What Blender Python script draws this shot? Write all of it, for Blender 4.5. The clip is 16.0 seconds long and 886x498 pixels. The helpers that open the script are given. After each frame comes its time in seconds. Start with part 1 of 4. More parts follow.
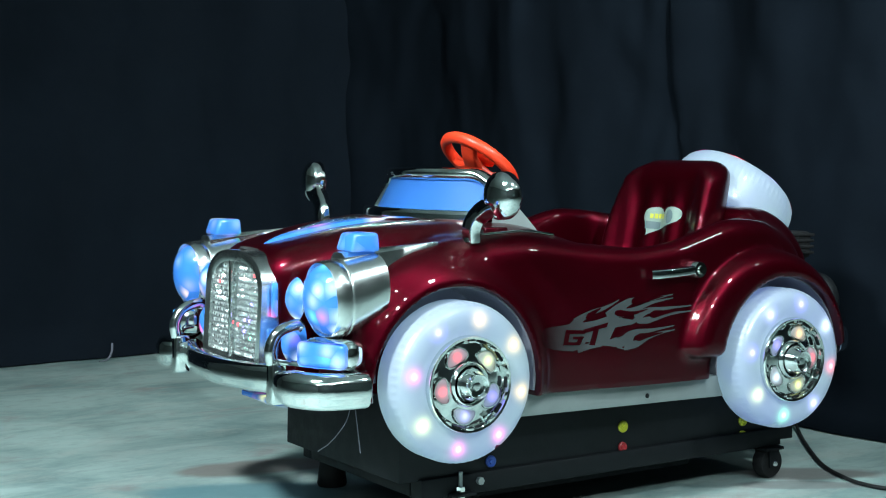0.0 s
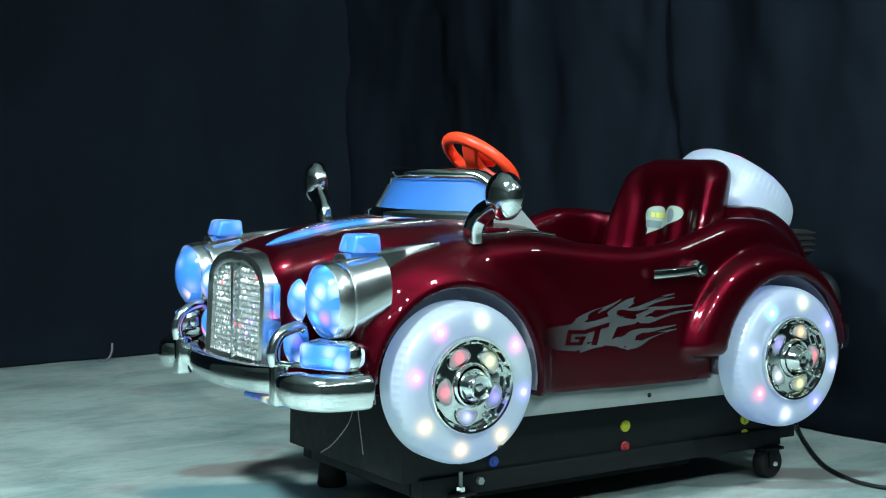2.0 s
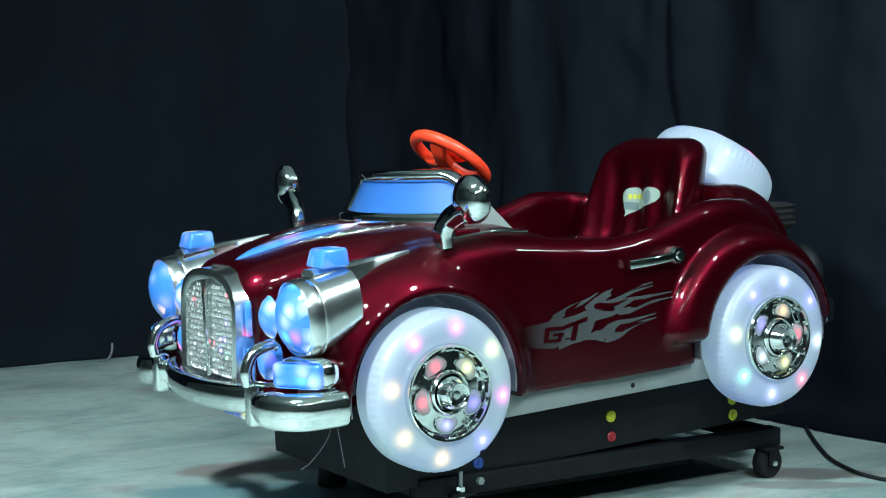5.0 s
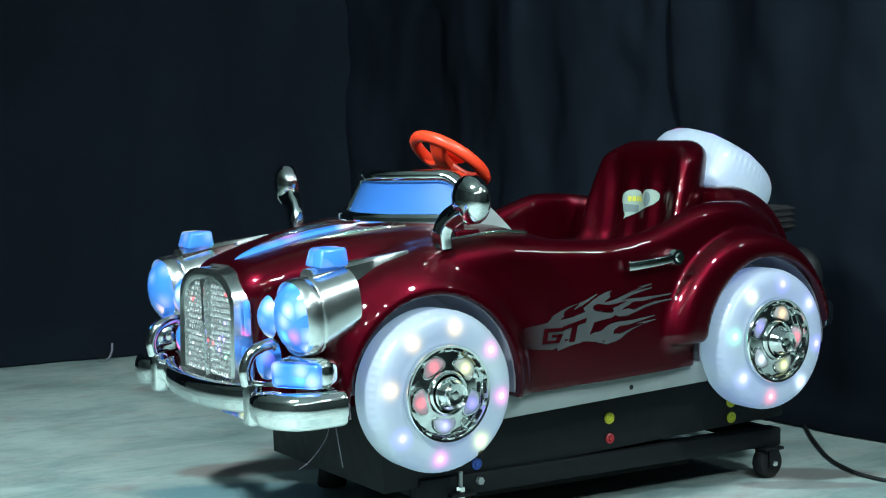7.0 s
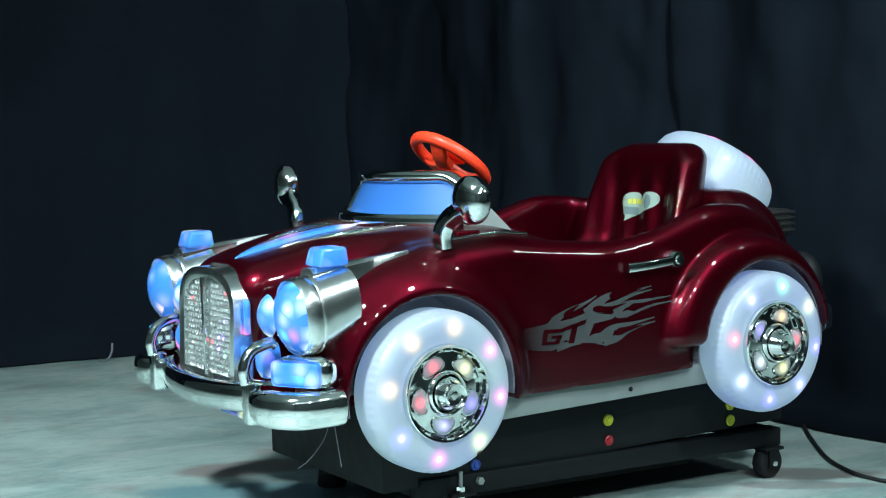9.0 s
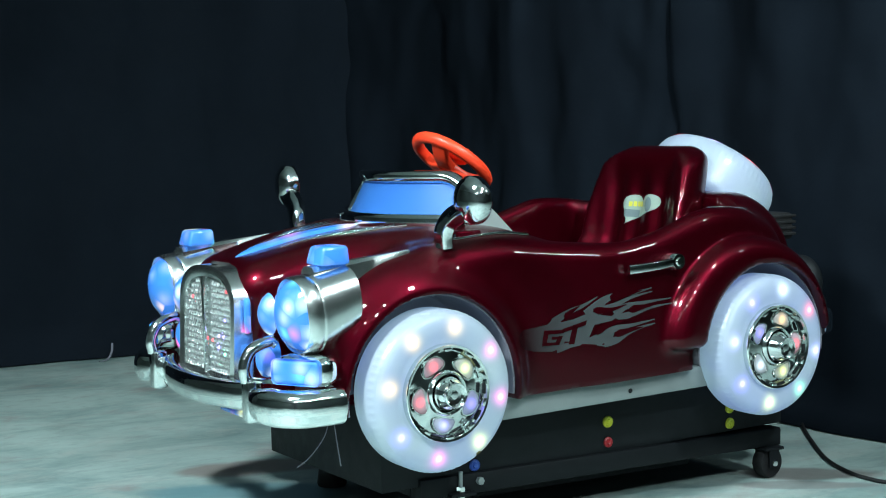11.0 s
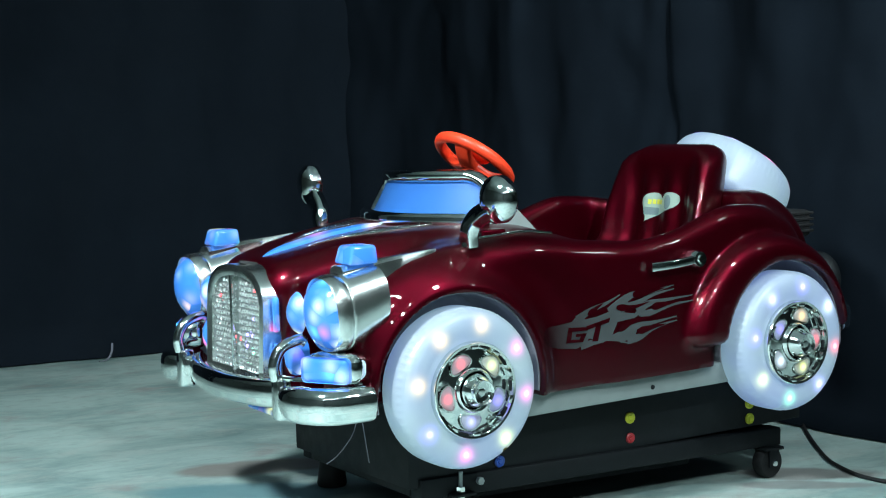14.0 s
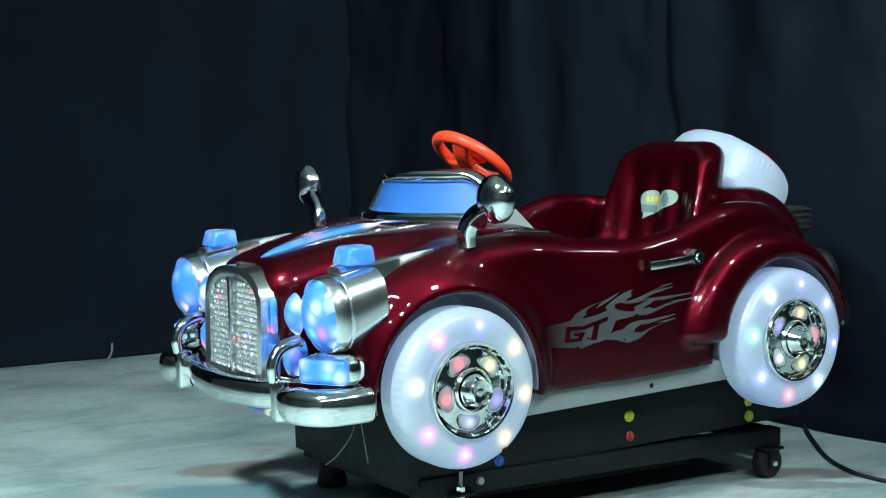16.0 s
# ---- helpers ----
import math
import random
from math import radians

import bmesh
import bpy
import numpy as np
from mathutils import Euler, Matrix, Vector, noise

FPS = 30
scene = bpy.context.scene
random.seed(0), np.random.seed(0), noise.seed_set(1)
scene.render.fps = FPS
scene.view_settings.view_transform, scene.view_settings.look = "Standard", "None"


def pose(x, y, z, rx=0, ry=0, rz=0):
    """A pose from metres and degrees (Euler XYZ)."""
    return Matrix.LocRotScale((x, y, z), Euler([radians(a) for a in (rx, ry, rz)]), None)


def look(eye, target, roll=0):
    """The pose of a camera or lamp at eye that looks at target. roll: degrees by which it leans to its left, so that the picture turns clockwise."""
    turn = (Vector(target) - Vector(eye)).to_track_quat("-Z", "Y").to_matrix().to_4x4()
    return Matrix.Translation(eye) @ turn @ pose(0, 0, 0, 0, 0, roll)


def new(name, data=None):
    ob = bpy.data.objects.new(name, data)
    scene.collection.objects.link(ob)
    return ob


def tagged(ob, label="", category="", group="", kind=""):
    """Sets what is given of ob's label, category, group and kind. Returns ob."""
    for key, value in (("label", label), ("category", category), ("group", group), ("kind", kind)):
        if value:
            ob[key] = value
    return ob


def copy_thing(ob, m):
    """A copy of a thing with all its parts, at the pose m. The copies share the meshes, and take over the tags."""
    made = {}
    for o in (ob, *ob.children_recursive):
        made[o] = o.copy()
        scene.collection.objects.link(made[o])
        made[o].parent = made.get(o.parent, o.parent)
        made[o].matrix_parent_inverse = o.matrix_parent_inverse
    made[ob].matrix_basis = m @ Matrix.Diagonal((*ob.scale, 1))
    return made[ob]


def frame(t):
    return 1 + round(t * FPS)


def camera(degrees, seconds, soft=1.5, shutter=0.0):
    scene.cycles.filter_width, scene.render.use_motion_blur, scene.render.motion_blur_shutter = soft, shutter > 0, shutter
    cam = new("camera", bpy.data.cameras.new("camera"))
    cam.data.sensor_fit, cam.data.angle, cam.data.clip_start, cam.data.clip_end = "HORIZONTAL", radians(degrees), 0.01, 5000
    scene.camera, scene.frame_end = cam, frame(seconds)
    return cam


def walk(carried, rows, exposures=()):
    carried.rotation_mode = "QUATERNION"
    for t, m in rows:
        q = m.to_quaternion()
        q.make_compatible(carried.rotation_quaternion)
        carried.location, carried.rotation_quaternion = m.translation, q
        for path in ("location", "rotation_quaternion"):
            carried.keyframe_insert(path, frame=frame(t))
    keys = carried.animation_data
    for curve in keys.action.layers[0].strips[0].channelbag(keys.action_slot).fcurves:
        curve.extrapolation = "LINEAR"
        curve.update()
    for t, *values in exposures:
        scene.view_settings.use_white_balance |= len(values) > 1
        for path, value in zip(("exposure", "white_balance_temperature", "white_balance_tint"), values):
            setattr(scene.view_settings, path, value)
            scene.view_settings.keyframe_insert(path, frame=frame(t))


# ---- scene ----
from mathutils.bvhtree import BVHTree

cam = camera(33.5, 16.0, soft=1.1)
EYE_AT = look((-1.602, -2.828, 0.826), (0.0106, -0.3076, 0.606), -0.23)
walk(cam, [(0.0, EYE_AT), (16.0, EYE_AT)], exposures=[(0.0, 0.0), (16.0, 0.0)])

# ---- light: a dim hall with stage lights, two tubes and added fill lamps over and beside the camera ----
world = bpy.data.worlds.new("hall_dark")
scene.world = world
world.use_nodes = True
world.node_tree.nodes["Background"].inputs[0].default_value = (0.35, 0.55, 0.6, 1)
world.node_tree.nodes["Background"].inputs[1].default_value = 0.03


def area(name, at, to, size, power, color, size_y=0.0, spread=180):
    d = bpy.data.lights.new(name, "AREA")
    d.energy, d.color, d.size, d.spread = power, color, size, radians(spread)
    if size_y:
        d.shape, d.size_y = "RECTANGLE", size_y
    ob = new(name, d)
    ob.matrix_world = look(at, to)
    return tagged(ob, kind="structure")


COLD = (0.79, 0.975, 1.0)
area("stage_fill_light", (-2.5, -1.0, 2.95), (-0.5, -0.4, 0.1), 0.34, 66, COLD, spread=90)
area("stage_fill_light", (0.9, -2.5, 3.05), (0.3, -0.2, 0.1), 0.20, 28, COLD, spread=120)
area("tube_light", (-2.6, -1.4, 3.1), (-2.6, -1.4, 0.0), 1.5, 24, COLD, 0.07, spread=100)
# assumed tube out of view, lights the hall walls that the chrome mirrors
area("tube_light", (-4.6, -3.4, 3.1), (-4.6, -3.4, 0.0), 1.8, 24, COLD, 0.10)
# added fill from the right, for streaks in the chrome and the side curtain
area("stage_fill_light", (2.9, -2.9, 3.05), (1.5, -0.5, 0.3), 0.22, 10, COLD)
# added narrow fill that only brightens the side curtain
area("stage_fill_light", (-0.6, -3.9, 3.0), (1.55, 2.0, 1.3), 0.14, 26, COLD, spread=50)
for lamp_x, lamp_y in ((-3.6, -3.3), (-2.9, -3.9), (-2.2, -4.3), (-1.4, -4.2), (-0.2, -3.4)):
    area("stage_fill_light", (lamp_x, lamp_y, 3.1), (lamp_x * 0.6, -1.9, 0.0), 0.11, 5, COLD, spread=70)


# ---- materials ----
def mat(name, color, rough=0.5, metal=0.0, coat=0.0, vary=0.12, scale=8.0, bump=0.0, bump_scale=60.0, glow=None, glow_power=0.0, trans=0.0, spec=0.5):
    m = bpy.data.materials.new(name)
    m.use_nodes = True
    nt = m.node_tree
    b = nt.nodes["Principled BSDF"]
    b.inputs["Roughness"].default_value = rough
    b.inputs["Metallic"].default_value = metal
    b.inputs["Coat Weight"].default_value = coat
    b.inputs["Coat Roughness"].default_value = 0.03
    b.inputs["Specular IOR Level"].default_value = spec
    b.inputs["Transmission Weight"].default_value = trans
    tc = nt.nodes.new("ShaderNodeTexCoord")
    n = nt.nodes.new("ShaderNodeTexNoise")
    n.inputs["Scale"].default_value, n.inputs["Detail"].default_value = scale, 6
    nt.links.new(tc.outputs["Object"], n.inputs["Vector"])
    mix = nt.nodes.new("ShaderNodeMix")
    mix.data_type = "RGBA"
    mix.inputs[6].default_value = tuple(c * (1 - vary) for c in color) + (1,)
    mix.inputs[7].default_value = tuple(min(1, c * (1 + vary)) for c in color) + (1,)
    nt.links.new(n.outputs["Fac"], mix.inputs[0])
    nt.links.new(mix.outputs[2], b.inputs["Base Color"])
    rr = nt.nodes.new("ShaderNodeMapRange")
    rr.inputs[3].default_value, rr.inputs[4].default_value = rough * 0.8, min(1, rough * 1.25)
    n2 = nt.nodes.new("ShaderNodeTexNoise")
    n2.inputs["Scale"].default_value, n2.inputs["Detail"].default_value = scale * 5, 4
    nt.links.new(tc.outputs["Object"], n2.inputs["Vector"])
    nt.links.new(n2.outputs["Fac"], rr.inputs[0])
    nt.links.new(rr.outputs[0], b.inputs["Roughness"])
    if bump:
        n3 = nt.nodes.new("ShaderNodeTexNoise")
        n3.inputs["Scale"].default_value, n3.inputs["Detail"].default_value = bump_scale, 5
        nt.links.new(tc.outputs["Object"], n3.inputs["Vector"])
        bp = nt.nodes.new("ShaderNodeBump")
        bp.inputs["Strength"].default_value, bp.inputs["Distance"].default_value = bump, 0.01
        nt.links.new(n3.outputs["Fac"], bp.inputs["Height"])
        nt.links.new(bp.outputs[0], b.inputs["Normal"])
    if glow:
        b.inputs["Emission Color"].default_value = (*glow, 1)
        b.inputs["Emission Strength"].default_value = glow_power
    return m


def math_node(nt, op, a, b=None, c=None):
    n = nt.nodes.new("ShaderNodeMath")
    n.operation = op
    for i, v in enumerate((a, b, c)):
        if v is None:
            continue
        if isinstance(v, (int, float)):
            n.inputs[i].default_value = v
        else:
            nt.links.new(v, n.inputs[i])
    return n.outputs[0]


def led_ramp(nt, fac):
    r = nt.nodes.new("ShaderNodeValToRGB")
    r.color_ramp.interpolation = "CONSTANT"
    cols = [(0.75, 0.9, 1.0), (0.22, 0.15, 1.0), (1.0, 0.04, 0.07), (0.9, 1.0, 0.35), (0.25, 1.0, 0.55), (1.0, 0.12, 0.6), (0.45, 0.45, 1.0), (1.0, 0.65, 0.2)]
    while len(r.color_ramp.elements) < len(cols):
        r.color_ramp.elements.new(0.5)
    for i, c in enumerate(cols):
        r.color_ramp.elements[i].position = i / len(cols)
        r.color_ramp.elements[i].color = (*c, 1)
    nt.links.new(fac, r.inputs[0])
    return r.outputs[0]


def tyre_material():
    """White translucent plastic, softly lit from within."""
    m = mat("lit_white_plastic", (0.24, 0.265, 0.29), 0.36, coat=0.3, vary=0.06, scale=14, bump=0.12, bump_scale=45)
    nt = m.node_tree
    b = nt.nodes["Principled BSDF"]
    tc = nt.nodes.new("ShaderNodeTexCoord")
    oi = nt.nodes.new("ShaderNodeObjectInfo")
    big = nt.nodes.new("ShaderNodeTexNoise")
    big.inputs["Scale"].default_value = 7.0
    nt.links.new(tc.outputs["Object"], big.inputs["Vector"])
    spread = nt.nodes.new("ShaderNodeMapRange")
    spread.inputs[1].default_value, spread.inputs[2].default_value, spread.inputs[4].default_value = 0.35, 0.65, 0.6
    nt.links.new(big.outputs["Fac"], spread.inputs[0])
    base = nt.nodes.new("ShaderNodeMix")
    base.data_type = "RGBA"
    base.inputs[6].default_value = (0.12, 0.185, 0.42, 1)
    base.inputs[7].default_value = (0.16, 0.27, 0.29, 1)
    nt.links.new(math_node(nt, "ADD", spread.outputs[0], math_node(nt, "MULTIPLY", oi.outputs["Random"], 0.4)), base.inputs[0])
    nt.links.new(base.outputs[2], b.inputs["Emission Color"])
    b.inputs["Emission Strength"].default_value = 1.0
    return m


def light_ring_material(count=8, ring=0.130):
    """Coloured lights behind the wheel's face, on a circle about the object's y axis."""
    m = bpy.data.materials.new("coloured_light_ring")
    m.use_nodes = True
    nt = m.node_tree
    nt.nodes.remove(nt.nodes["Principled BSDF"])
    tc = nt.nodes.new("ShaderNodeTexCoord")
    sx = nt.nodes.new("ShaderNodeSeparateXYZ")
    nt.links.new(tc.outputs["Object"], sx.inputs[0])
    oi = nt.nodes.new("ShaderNodeObjectInfo")
    x, z = sx.outputs[0], sx.outputs[2]
    ang = math_node(nt, "ADD", math_node(nt, "MULTIPLY", math_node(nt, "ARCTAN2", z, x), count / math.tau), 15.722)
    cell = math_node(nt, "MODULO", math_node(nt, "FLOOR", ang), count)
    off = math_node(nt, "MULTIPLY", math_node(nt, "SUBTRACT", math_node(nt, "FRACT", ang), 0.5), math.tau / count * ring)
    rad = math_node(nt, "SUBTRACT", math_node(nt, "SQRT", math_node(nt, "ADD", math_node(nt, "MULTIPLY", x, x), math_node(nt, "MULTIPLY", z, z))), ring)
    d2 = math_node(nt, "ADD", math_node(nt, "MULTIPLY", off, off), math_node(nt, "MULTIPLY", rad, rad))
    wn = nt.nodes.new("ShaderNodeTexWhiteNoise")
    wn.noise_dimensions = "2D"
    cb = nt.nodes.new("ShaderNodeCombineXYZ")
    nt.links.new(cell, cb.inputs[0])
    nt.links.new(math_node(nt, "MULTIPLY", oi.outputs["Random"], 37.0), cb.inputs[1])
    nt.links.new(cb.outputs[0], wn.inputs["Vector"])
    col = led_ramp(nt, wn.outputs["Value"])
    core = math_node(nt, "EXPONENT", math_node(nt, "MULTIPLY", d2, -1 / 0.0062 ** 2))
    halo = math_node(nt, "EXPONENT", math_node(nt, "MULTIPLY", d2, -1 / 0.0155 ** 2))
    e1 = nt.nodes.new("ShaderNodeVectorMath")
    e1.operation = "SCALE"
    nt.links.new(col, e1.inputs[0])
    nt.links.new(math_node(nt, "MULTIPLY", halo, 1.05), e1.inputs["Scale"])
    hot = nt.nodes.new("ShaderNodeCombineXYZ")
    for k in range(3):
        nt.links.new(math_node(nt, "MULTIPLY", core, 0.6), hot.inputs[k])
    e2 = nt.nodes.new("ShaderNodeVectorMath")
    e2.operation = "ADD"
    nt.links.new(e1.outputs[0], e2.inputs[0])
    nt.links.new(hot.outputs[0], e2.inputs[1])
    em = nt.nodes.new("ShaderNodeEmission")
    nt.links.new(e2.outputs[0], em.inputs[0])
    clear = nt.nodes.new("ShaderNodeBsdfTransparent")
    add = nt.nodes.new("ShaderNodeAddShader")
    nt.links.new(em.outputs[0], add.inputs[0])
    nt.links.new(clear.outputs[0], add.inputs[1])
    nt.links.new(add.outputs[0], nt.nodes["Material Output"].inputs[0])
    return m


def lens_material(name, cells=22.0, base=(0.045, 0.20, 0.62), power=1.0):
    """Blue translucent lens with coloured lights behind it."""
    m = mat(name, base, 0.16, coat=0.5, vary=0.08, scale=20)
    nt = m.node_tree
    b = nt.nodes["Principled BSDF"]
    tc = nt.nodes.new("ShaderNodeTexCoord")
    oi = nt.nodes.new("ShaderNodeObjectInfo")
    va = nt.nodes.new("ShaderNodeVectorMath")
    va.operation = "ADD"
    nt.links.new(tc.outputs["Object"], va.inputs[0])
    nt.links.new(oi.outputs["Random"], va.inputs[1])
    vo = nt.nodes.new("ShaderNodeTexVoronoi")
    vo.inputs["Scale"].default_value = cells
    nt.links.new(va.outputs[0], vo.inputs["Vector"])
    sp = nt.nodes.new("ShaderNodeSeparateColor")
    nt.links.new(vo.outputs["Color"], sp.inputs[0])
    col = led_ramp(nt, sp.outputs[0])
    on = math_node(nt, "GREATER_THAN", sp.outputs[1], 0.2)
    g = math_node(nt, "EXPONENT", math_node(nt, "MULTIPLY", math_node(nt, "POWER", vo.outputs["Distance"], 2.0), -9.0))
    e1 = nt.nodes.new("ShaderNodeVectorMath")
    e1.operation = "SCALE"
    nt.links.new(col, e1.inputs[0])
    nt.links.new(math_node(nt, "MULTIPLY", math_node(nt, "MULTIPLY", g, on), 1.7 * power), e1.inputs["Scale"])
    e2 = nt.nodes.new("ShaderNodeVectorMath")
    e2.operation = "ADD"
    nt.links.new(e1.outputs[0], e2.inputs[0])
    e2.inputs[1].default_value = (0.010 * power, 0.05 * power, 0.20 * power)
    nt.links.new(e2.outputs[0], b.inputs["Emission Color"])
    b.inputs["Emission Strength"].default_value = 0.8
    return m


def lamp_material():
    """A small lens lit by one coloured light behind its middle."""
    m = mat("hub_lens", (0.30, 0.32, 0.36), 0.2, coat=0.6, vary=0.08, scale=20)
    nt = m.node_tree
    b = nt.nodes["Principled BSDF"]
    tc = nt.nodes.new("ShaderNodeTexCoord")
    oi = nt.nodes.new("ShaderNodeObjectInfo")
    ln = nt.nodes.new("ShaderNodeVectorMath")
    ln.operation = "LENGTH"
    nt.links.new(tc.outputs["Object"], ln.inputs[0])
    d = ln.outputs["Value"]
    col = led_ramp(nt, oi.outputs["Random"])
    g = math_node(nt, "ADD", math_node(nt, "MULTIPLY", math_node(nt, "EXPONENT", math_node(nt, "MULTIPLY", math_node(nt, "MULTIPLY", d, d), -1 / 0.0095 ** 2)), 2.0), 0.12)
    e1 = nt.nodes.new("ShaderNodeVectorMath")
    e1.operation = "SCALE"
    nt.links.new(col, e1.inputs[0])
    nt.links.new(g, e1.inputs["Scale"])
    nt.links.new(e1.outputs[0], b.inputs["Emission Color"])
    b.inputs["Emission Strength"].default_value = 1.0
    return m


def decal_material():
    """Silver vinyl whose print thins out into the red towards the front wheel."""
    m = mat("silver_vinyl", (0.075, 0.082, 0.086), 0.4, metal=0.3, coat=0.1, vary=0.12, scale=30, spec=0.12)
    nt = m.node_tree
    b = nt.nodes["Principled BSDF"]
    silver = b.inputs["Base Color"].links[0].from_socket
    tc = nt.nodes.new("ShaderNodeTexCoord")
    sx = nt.nodes.new("ShaderNodeSeparateXYZ")
    nt.links.new(tc.outputs["Object"], sx.inputs[0])
    r = nt.nodes.new("ShaderNodeMapRange")
    r.inputs[1].default_value, r.inputs[2].default_value = 0.225, 0.36
    nt.links.new(sx.outputs[0], r.inputs[0])
    mix = nt.nodes.new("ShaderNodeMix")
    mix.data_type = "RGBA"
    mix.inputs[6].default_value = (0.016, 0.0006, 0.002, 1)
    nt.links.new(r.outputs[0], mix.inputs[0])
    nt.links.new(silver, mix.inputs[7])
    nt.links.new(mix.outputs[2], b.inputs["Base Color"])
    return m


PAINT = mat("candy_red_paint", (0.060, 0.0003, 0.0048), 0.37, metal=0.8, coat=0.55, vary=0.10, scale=5, spec=0.06)
CHROME = mat("chrome_plating", (0.80, 0.84, 0.83), 0.07, metal=1.0, vary=0.05, scale=10, bump=0.11, bump_scale=20)
SATIN = mat("satin_chrome", (0.84, 0.88, 0.87), 0.24, metal=1.0, vary=0.08, scale=14, bump=0.06, bump_scale=26)
DULL = mat("dull_aluminium", (0.27, 0.30, 0.30), 0.45, metal=0.35, vary=0.2, scale=12, bump=0.08)
DECAL = decal_material()
LITWHITE = tyre_material()
LIGHTRING = light_ring_material()
LENS = lens_material("lamp_lens", 24.0)
HUBLENS = lamp_material()
STRIP = lens_material("strip_lens", 16.0)
# the screen is no lamp; a faint blue glow is added to its colour
BLUE = mat("blue_screen", (0.030, 0.125, 0.40), 0.4, coat=0.5, vary=0.06, scale=3, spec=0.15, glow=(0.03, 0.15, 0.5), glow_power=0.06)
ORANGE = mat("orange_plastic", (0.92, 0.058, 0.02), 0.35, vary=0.08, scale=20, bump=0.05)
BLACK = mat("black_painted_steel", (0.006, 0.0075, 0.009), 0.55, spec=0.2, vary=0.3, scale=6, bump=0.05)
RUBBER = mat("black_rubber", (0.012, 0.012, 0.013), 0.6, spec=0.25, vary=0.25, scale=20, bump=0.1)
LINER = mat("grey_liner_plastic", (0.17, 0.165, 0.20), 0.35, vary=0.2, scale=10)
YELLOW = mat("yellow_cap", (0.50, 0.50, 0.03), 0.4, vary=0.15, scale=60)
RED = mat("red_cap", (0.28, 0.015, 0.02), 0.4, vary=0.15, scale=60)
BLUECAP = mat("blue_cap", (0.02, 0.06, 0.28), 0.4, vary=0.15, scale=60)
CLOTH = mat("black_cloth", (0.0052, 0.0083, 0.0132), 0.9, spec=0.08, vary=0.35, scale=3, bump=0.35, bump_scale=9)
# unseen hall surfaces, toned for what paint and chrome reflect
DARKWALL = mat("unseen_dark_wall", (0.22, 0.245, 0.25), 0.8, vary=0.15, scale=2, bump=0.1)
CEILING = mat("white_ceiling_paint", (0.74, 0.78, 0.77), 0.8, vary=0.08, scale=2)
WALL = mat("unseen_grey_wall", (0.34, 0.38, 0.375), 0.8, vary=0.15, scale=2, bump=0.1)
STICKER = mat("pale_sticker", (0.27, 0.35, 0.30), 0.35, vary=0.1, scale=60)
STICKER_Y = mat("yellow_print", (0.55, 0.52, 0.05), 0.4, vary=0.1, scale=60)
STICKER_G = mat("grey_print", (0.13, 0.18, 0.19), 0.4, vary=0.1, scale=60)
GEM = mat("crystal_studs", (0.85, 0.9, 0.9), 0.08, metal=0.86, coat=1.0, vary=0.2, scale=90)
MIRROR = mat("mirror_glass", (0.85, 0.87, 0.87), 0.02, metal=1.0, vary=0.02)
DARKBACK = mat("grille_back", (0.12, 0.14, 0.14), 0.4, vary=0.3, scale=40)


# floor patches, stain and painted shadow: middle x, y, half length, half width, turn, colour, strength
STAINS_AND_SHADE = ((0.0, 0.53, 0.22, 0.085, -0.25, (0.20, 0.165, 0.155), 0.85), (-0.12, 0.29, 0.24, 0.10, -0.5, (0.10, 0.21, 0.24), 0.8),
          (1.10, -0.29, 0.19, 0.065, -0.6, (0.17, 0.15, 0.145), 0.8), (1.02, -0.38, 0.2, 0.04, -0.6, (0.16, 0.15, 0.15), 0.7))


